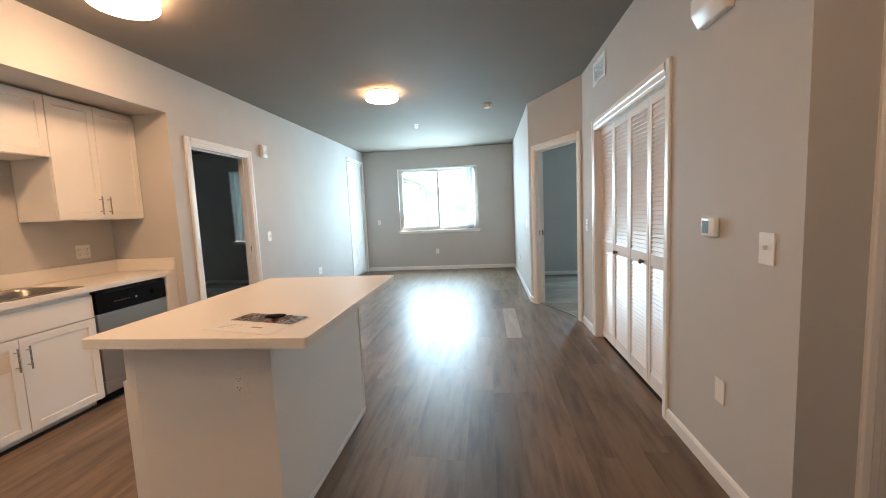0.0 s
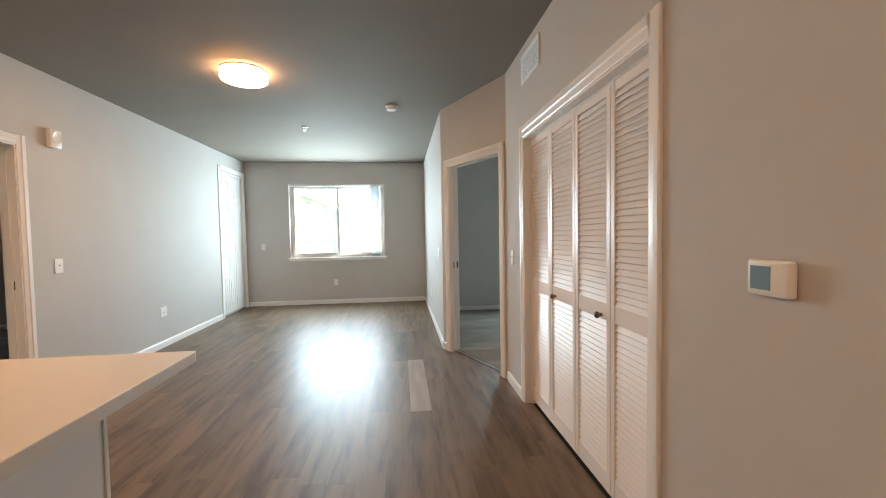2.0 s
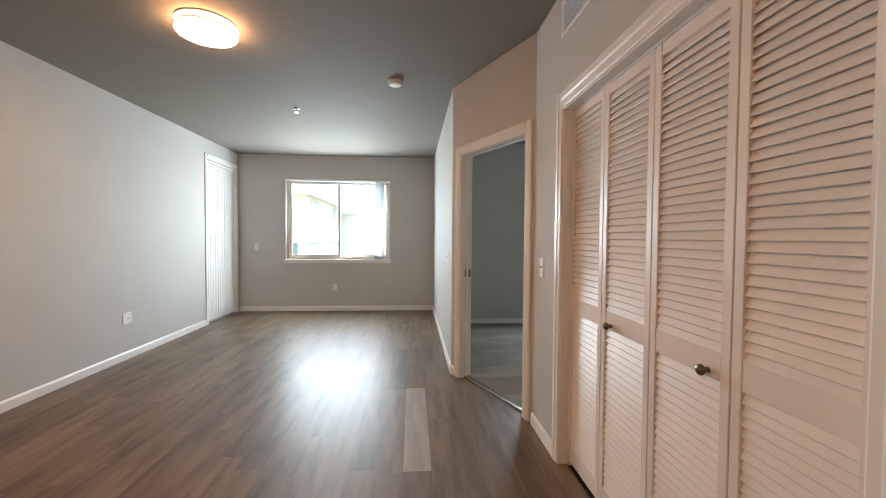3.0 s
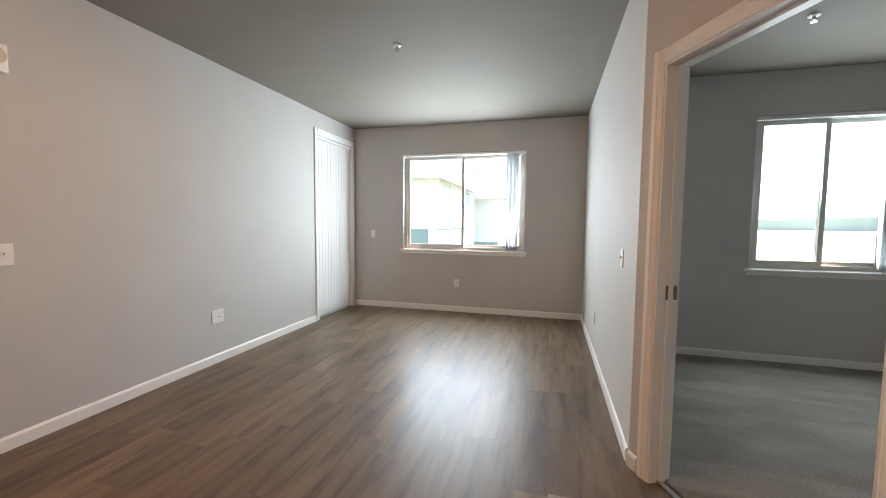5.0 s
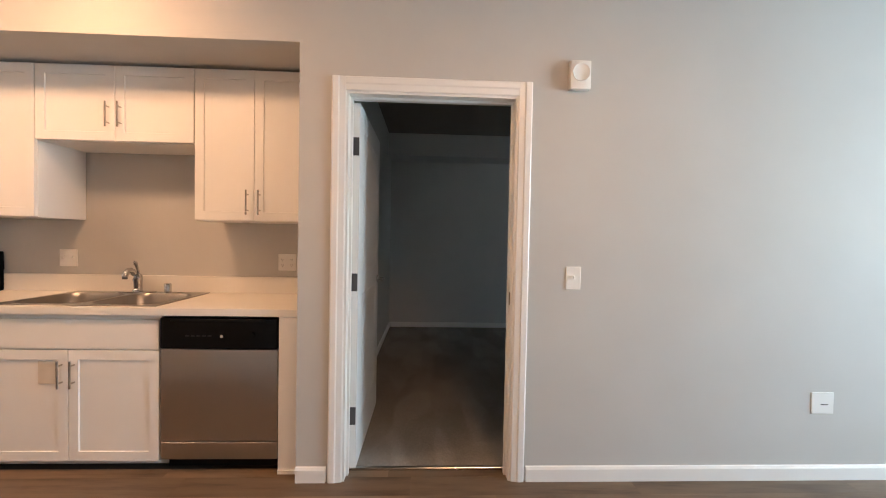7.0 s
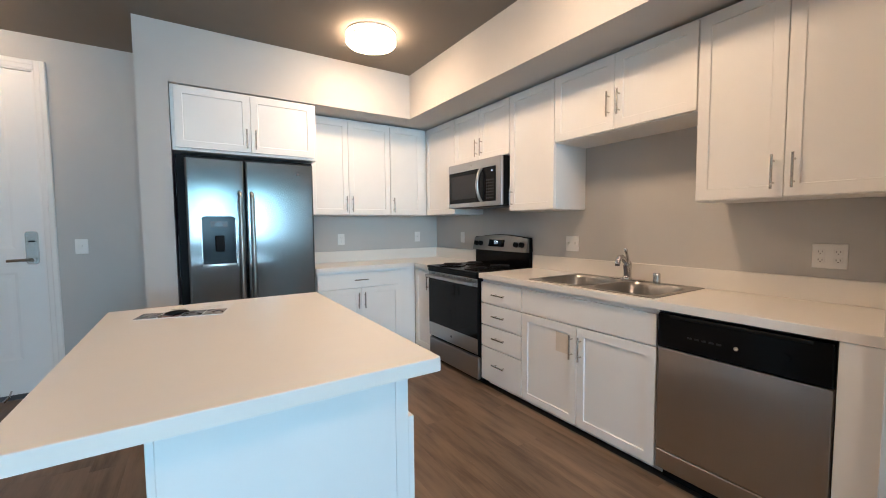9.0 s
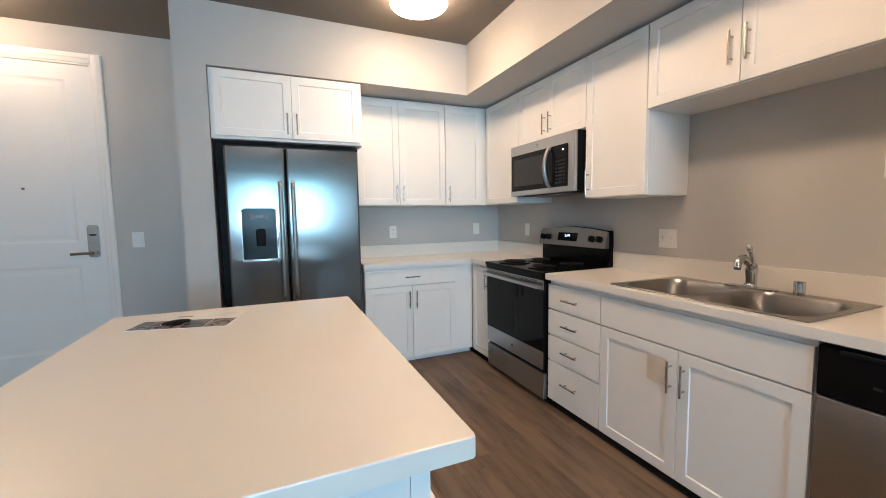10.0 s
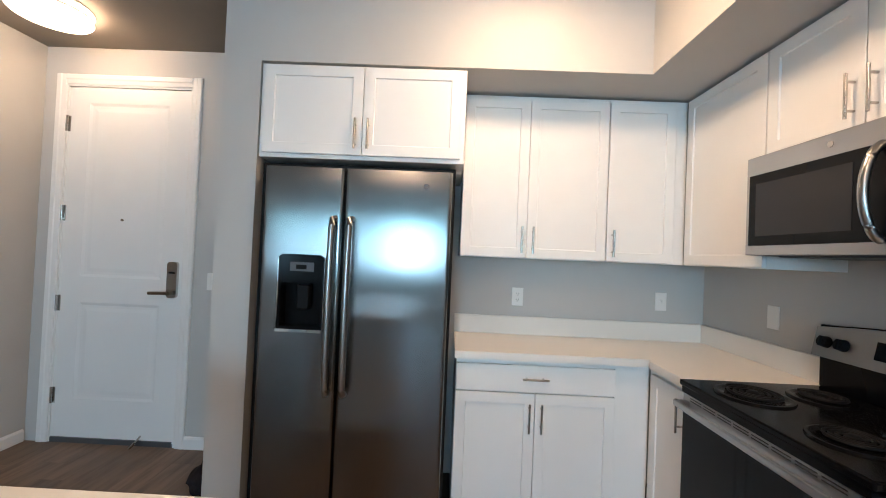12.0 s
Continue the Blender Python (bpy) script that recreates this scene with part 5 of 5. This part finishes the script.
# air vent
vt = thing("air_vent", pose(X_CLOSET, 4.283, 2.580, 0, 0, WEST), "white framed return air grille high on the wall", "air vent")
bm = bmesh.new()
for a in ((-0.195, -0.172, -0.105, 0.105), (0.172, 0.195, -0.105, 0.105), (-0.172, 0.172, -0.105, -0.082), (-0.172, 0.172, 0.082, 0.105)):
    bx(bm, a[0], a[1], -0.010, 0.0, a[2], a[3], bevel=0.002)
part("frame", bm, TRIM, vt)
# grey sheet painted as the shade behind the slats
part("backing", box(-0.172, 0.172, -0.002, 0.0, -0.082, 0.082), VENT_SHADE, vt)
for i in range(13):
    bm = box(-0.171, 0.171, -0.0065, 0.0065, -0.0008, 0.0008)
    bmesh.ops.transform(bm, matrix=Matrix.Translation((0, -0.0068, -0.076 + 0.0127 * i)) @ Matrix.Rotation(radians(38), 4, "X"), verts=bm.verts[:])
    part("slat", bm, TRIM, vt)


# ---- ceiling fixtures ----
def ceiling_lamp(x, y, shine=DIFFUSER):
    root = thing("ceiling_light", pose(x, y, HEIGHT), "round white flush ceiling light, switched on", "ceiling light", "flush ceiling lights")
    part("pan", lathe(bmesh.new(), [(0.0, 0.0), (0.185, 0.0), (0.190, -0.006), (0.190, -0.012), (0.0, -0.012)], seg=48), TRIM, root, "", True)
    part("upper_diffuser", lathe(bmesh.new(), [(0.182, -0.0125), (0.188, -0.018), (0.190, -0.044), (0.186, -0.046), (0.17, -0.046)], seg=48), DIFFUSER_EDGE, root, "glowing white upper band", True)
    part("band", lathe(bmesh.new(), [(0.184, -0.0462), (0.194, -0.0465), (0.194, -0.0535), (0.184, -0.054)], seg=48), LAMPMETAL, root, "thin metal band", True)
    part("side_diffuser", lathe(bmesh.new(), [(0.186, -0.0545), (0.188, -0.064), (0.179, -0.075)], seg=48), DIFFUSER_EDGE, root, "glowing white rim", True)
    part("diffuser", lathe(bmesh.new(), [(0.1785, -0.0753), (0.155, -0.082), (0.10, -0.087), (0.0, -0.089)], seg=48), shine, root, "glowing white diffuser", True)
    return root


for x, y in ((-1.15, 5.055), (-2.165, 1.11), (-2.12, 2.69)):
    ceiling_lamp(x, y)
ceiling_lamp(0.52, 0.265, DIFFUSER_DIM)

sm = thing("smoke_detector", pose(0.080, 5.905, HEIGHT), "round white smoke detector on the ceiling", "smoke detector")
part("base", lathe(bmesh.new(), [(0.0, 0.0), (0.068, 0.0), (0.068, -0.012), (0.0, -0.012)], seg=32), PLATE, sm, "", True)
part("dome", lathe(bmesh.new(), [(0.062, -0.0122), (0.062, -0.030), (0.052, -0.042), (0.0, -0.046)], seg=32), PLATE, sm, "", True)


def sprinkler(x, y):
    root = thing("fire_sprinkler", pose(x, y, HEIGHT), "small white fire sprinkler head in the ceiling", "fire sprinkler", "fire sprinklers")
    part("escutcheon", lathe(bmesh.new(), [(0.0, 0.0), (0.038, 0.0), (0.034, -0.006), (0.012, -0.010), (0.0, -0.010)], seg=24), PLATE, root, "", True)
    part("nozzle", rod(bmesh.new(), (0, 0, -0.010), (0, 0, -0.030), 0.010, 0.007, 12), CHROME, root, "", True)
    bm = bmesh.new()
    for s in (-1, 1):
        rod(bm, (s * 0.010, 0, -0.012), (s * 0.012, 0, -0.042), 0.002, seg=6)
    lathe(bm, [(0.0, -0.042), (0.020, -0.042), (0.020, -0.0445), (0.0, -0.0445)], seg=16)
    part("deflector", bm, CHROME, root, "", True)


sprinkler(-1.060, 6.800)
sprinkler(1.876, 7.07)

# dark bag on the hall floor beside the fridge wall
bag = thing("cloth_bag", pose(-0.50, 0.150, 0.0, 0, 0, 12), "small slumped dark cloth bag on the hall floor", "bag")
bm = bmesh.new()
bmesh.ops.create_icosphere(bm, subdivisions=4, radius=1.0)
for v in bm.verts:
    n = noise.noise(v.co * 2.3) * 0.16 + noise.noise(v.co * 6.0) * 0.07
    v.co *= 1 + n
    v.co = Vector((v.co.x * 0.12, v.co.y * 0.17, max(0.0, v.co.z * 0.075 + 0.055)))
part("body", bm, CLOTH, bag, "", True)
part("strap", tube(bmesh.new(), [(0.02, -0.13, 0.05), (0.05, -0.07, 0.125), (0.055, 0.0, 0.145), (0.045, 0.08, 0.12), (0.02, 0.13, 0.05)], 0.009, 8), CLOTH, bag, "", True)


# ---- outdoors ----
GZ = -6.2
gm = bmesh.new()
prism(gm, [(-900, -900), (900, -900), (900, 900), (-900, 900)], "z", GZ - 0.5, GZ)
setting("ground", gm, GROUND, "dry grassy ground reaching the horizon", "ground")
setting("road", box(-300, 300, 58, 66, GZ, GZ + 0.03), ASPHALT, "grey asphalt road across the field", "road")
setting("road", box(4, 26, 14, 50, GZ, GZ + 0.02), ASPHALT, "grey asphalt parking area", "parking area")
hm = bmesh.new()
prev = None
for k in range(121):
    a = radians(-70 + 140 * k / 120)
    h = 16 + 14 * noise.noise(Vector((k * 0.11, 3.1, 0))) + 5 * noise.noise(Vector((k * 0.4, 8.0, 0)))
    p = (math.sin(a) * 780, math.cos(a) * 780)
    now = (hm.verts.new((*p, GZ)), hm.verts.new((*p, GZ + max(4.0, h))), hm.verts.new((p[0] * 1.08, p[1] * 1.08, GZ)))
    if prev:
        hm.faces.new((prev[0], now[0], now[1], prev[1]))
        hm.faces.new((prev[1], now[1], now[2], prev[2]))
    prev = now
setting("backdrop", hm, HILLS, "low hills on the horizon, distance haze painted into their colour", "hills")


def far_house(name, x0, x1, y0, y1, eave, ridge, band, rows, label):
    root = thing(name, pose(0, 0, 0), label, "apartment building")
    part("wall", box(x0, x1, y0, y1, band, eave), STUCCO, root)
    part("wall", box(x0 - 0.02, x1 + 0.02, y0 - 0.02, y1 + 0.02, GZ, band), STUCCO_BLUE, root, "blue grey lower storey")
    part("band", box(x0 - 0.06, x1 + 0.06, y0 - 0.06, y1 + 0.06, band, band + 0.10), TRIM, root)
    for x in (x0, x1):
        part("corner_board", box(x - 0.11, x + 0.11, y0 - 0.05, y0 + 0.11, GZ, eave), TRIM, root)
    o = 0.45
    rm = bmesh.new()
    base = [rm.verts.new(v) for v in ((x0 - o, y0 - o, eave), (x1 + o, y0 - o, eave), (x1 + o, y1 + o, eave), (x0 - o, y1 + o, eave))]
    half = (y1 - y0) / 2
    top = [rm.verts.new(v) for v in ((x0 + half, (y0 + y1) / 2, ridge), (x1 - half, (y0 + y1) / 2, ridge))]
    rm.faces.new((base[0], base[1], top[1], top[0]))
    rm.faces.new((base[2], base[3], top[0], top[1]))
    rm.faces.new((base[1], base[2], top[1]))
    rm.faces.new((base[3], base[0], top[0]))
    rm.faces.new(base)
    part("roof", rm, SHINGLE, root)
    part("fascia", box(x0 - o, x1 + o, y0 - o - 0.02, y0 - o, eave - 0.22, eave + 0.02), TRIM, root)
    part("fascia", box(x1 + o, x1 + o + 0.02, y0 - o, y1 + o, eave - 0.22, eave + 0.02), TRIM, root)
    n = max(2, int((x1 - x0) / 3.2))
    for z in rows:
        for i in range(n):
            u = x0 + (i + 0.5) * (x1 - x0) / n
            w = part("window", box(u - 0.75, u + 0.75, y0 - 0.05, y0 + 0.02, z, z + 1.35), TRIM, root)
            for s in (-1, 1):
                part("pane", box(u + (-0.68 if s < 0 else 0.03), u + (-0.03 if s < 0 else 0.68), y0 - 0.06, y0 - 0.04, z + 0.07, z + 1.28), FARGLASS, w)
    for z in rows:
        for k in range(2):
            v = y0 + (k + 0.5) * (y1 - y0) / 2
            w = part("window", box(x1 - 0.02, x1 + 0.05, v - 0.6, v + 0.6, z, z + 1.35), TRIM, root)
            part("pane", box(x1 + 0.04, x1 + 0.06, v - 0.52, v + 0.52, z + 0.07, z + 1.28), FARGLASS, w)
    return root


far_house("apartment_building", -14.0, -3.85, 17.0, 25.0, 3.05, 5.7, 1.08, (-1.6, 1.5), "white stucco apartment building with hipped shingle roof")
far_house("apartment_building", -7.0, -2.6, 26.5, 31.0, 2.9, 4.9, 0.2, (-1.9,), "white stucco apartment wing with low roof")


def shrub(x, y, h, seed):
    rnd = random.Random(seed)
    root = thing("tree", pose(x, y, GZ), "small sunlit yellow-green tree by the road", "tree", "roadside trees")
    bm = bmesh.new()
    rod(bm, (0, 0, 0), (0.05, 0.02, h * 0.5), 0.09, 0.05, 8)
    for k in range(6):
        a = k * 1.05 + rnd.random()
        rod(bm, (0.04, 0.02, h * (0.35 + 0.03 * k)), (math.cos(a) * h * 0.25, math.sin(a) * h * 0.25, h * (0.6 + 0.05 * k)), 0.035, 0.012, 6)
    part("trunk", bm, BARK, root)
    bm = bmesh.new()
    for k in range(420):
        a, r, z = rnd.random() * math.tau, (rnd.random() ** 0.6) * h * 0.34, rnd.random()
        r *= math.sin(math.pi * (0.12 + 0.8 * z)) * (0.75 + 0.4 * math.sin(3 * a + seed))
        c = Vector((r * math.cos(a), r * math.sin(a), h * (0.42 + 0.58 * z)))
        s = 0.10 + 0.10 * rnd.random()
        m = Matrix.Translation(c) @ Euler((rnd.random() * 3, rnd.random() * 3, rnd.random() * 3)).to_matrix().to_4x4()
        vs = [bm.verts.new(m @ Vector(p)) for p in ((-s, 0, 0), (0, -s * 0.5, 0.03), (s, 0, 0), (0, s * 0.5, 0.03))]
        bm.faces.new(vs)
    part("crown", bm, LEAF, root)


for i, (x, y, h) in enumerate(((-1.9, 44, 3.6), (-0.6, 47, 3.0), (1.6, 52, 2.6), (9.5, 55, 3.4), (14.5, 54, 3.8), (12.2, 57, 3.0), (18.0, 56, 3.5))):
    shrub(x, y, h, i + 3)

# ---- floor planks ----
PW, PL, GAP = 0.160, 1.220, 0.0002


def plank_mesh(w, l, mat):
    bm = bmesh.new()
    t, c = 0.0125, 0.0003
    lo = [bm.verts.new((x, y, -t)) for x, y in ((0, 0), (w, 0), (w, l), (0, l))]
    mi = [bm.verts.new((x, y, -c)) for x, y in ((0, 0), (w, 0), (w, l), (0, l))]
    hi = [bm.verts.new((x, y, 0)) for x, y in ((c, c), (w - c, c), (w - c, l - c), (c, l - c))]
    for a, b in ((lo, mi), (mi, hi)):
        for k in range(4):
            bm.faces.new((a[k], a[(k + 1) % 4], b[(k + 1) % 4], b[k]))
    bm.faces.new(hi)
    me = bpy.data.meshes.new("plank")
    bm.to_mesh(me)
    bm.free()
    me.materials.append(mat)
    return me


PLANKS = {}


def plank(x0, x1, y0, y1, mat=PLANK):
    if x1 - x0 < 0.012 or y1 - y0 < 0.02:
        return
    key = (round(x1 - x0, 3), round(y1 - y0, 3), mat.name)
    if key not in PLANKS:
        PLANKS[key] = plank_mesh(x1 - x0 - GAP, y1 - y0 - GAP, mat)
    ob = new("plank", PLANKS[key])
    ob.parent = floor
    ob.location = (x0, y0, 0.0)


rnd = random.Random(11)
row = 0
x = 0.200 - PW * 20
while x < 2.42:
    a, b = max(x, -2.925), min(x + PW, 2.42)
    middle = (a + b) / 2
    lo = -0.30 if middle > -0.84 else 0.30
    if middle < -0.80:
        hi = Y_FAR
    elif middle < 0.60:
        hi = Y_FAR
    elif middle < 1.19:
        hi = 6.45 - (middle - 0.62) * 2.15 if middle > 0.62 else Y_FAR
    else:
        lo, hi = 0.60, 1.90
    hi = min(hi, Y_FAR)
    start = (4.430 if abs(x - 0.200) < 0.01 else rnd.random() * PL) - PL * 12
    y = start
    while y < hi:
        y0, y1 = max(y, lo), min(y + PL, hi)
        if y1 > y0:
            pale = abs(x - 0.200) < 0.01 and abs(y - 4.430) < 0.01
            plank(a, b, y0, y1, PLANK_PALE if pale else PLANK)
        y += PL
    x += PW
    row += 1
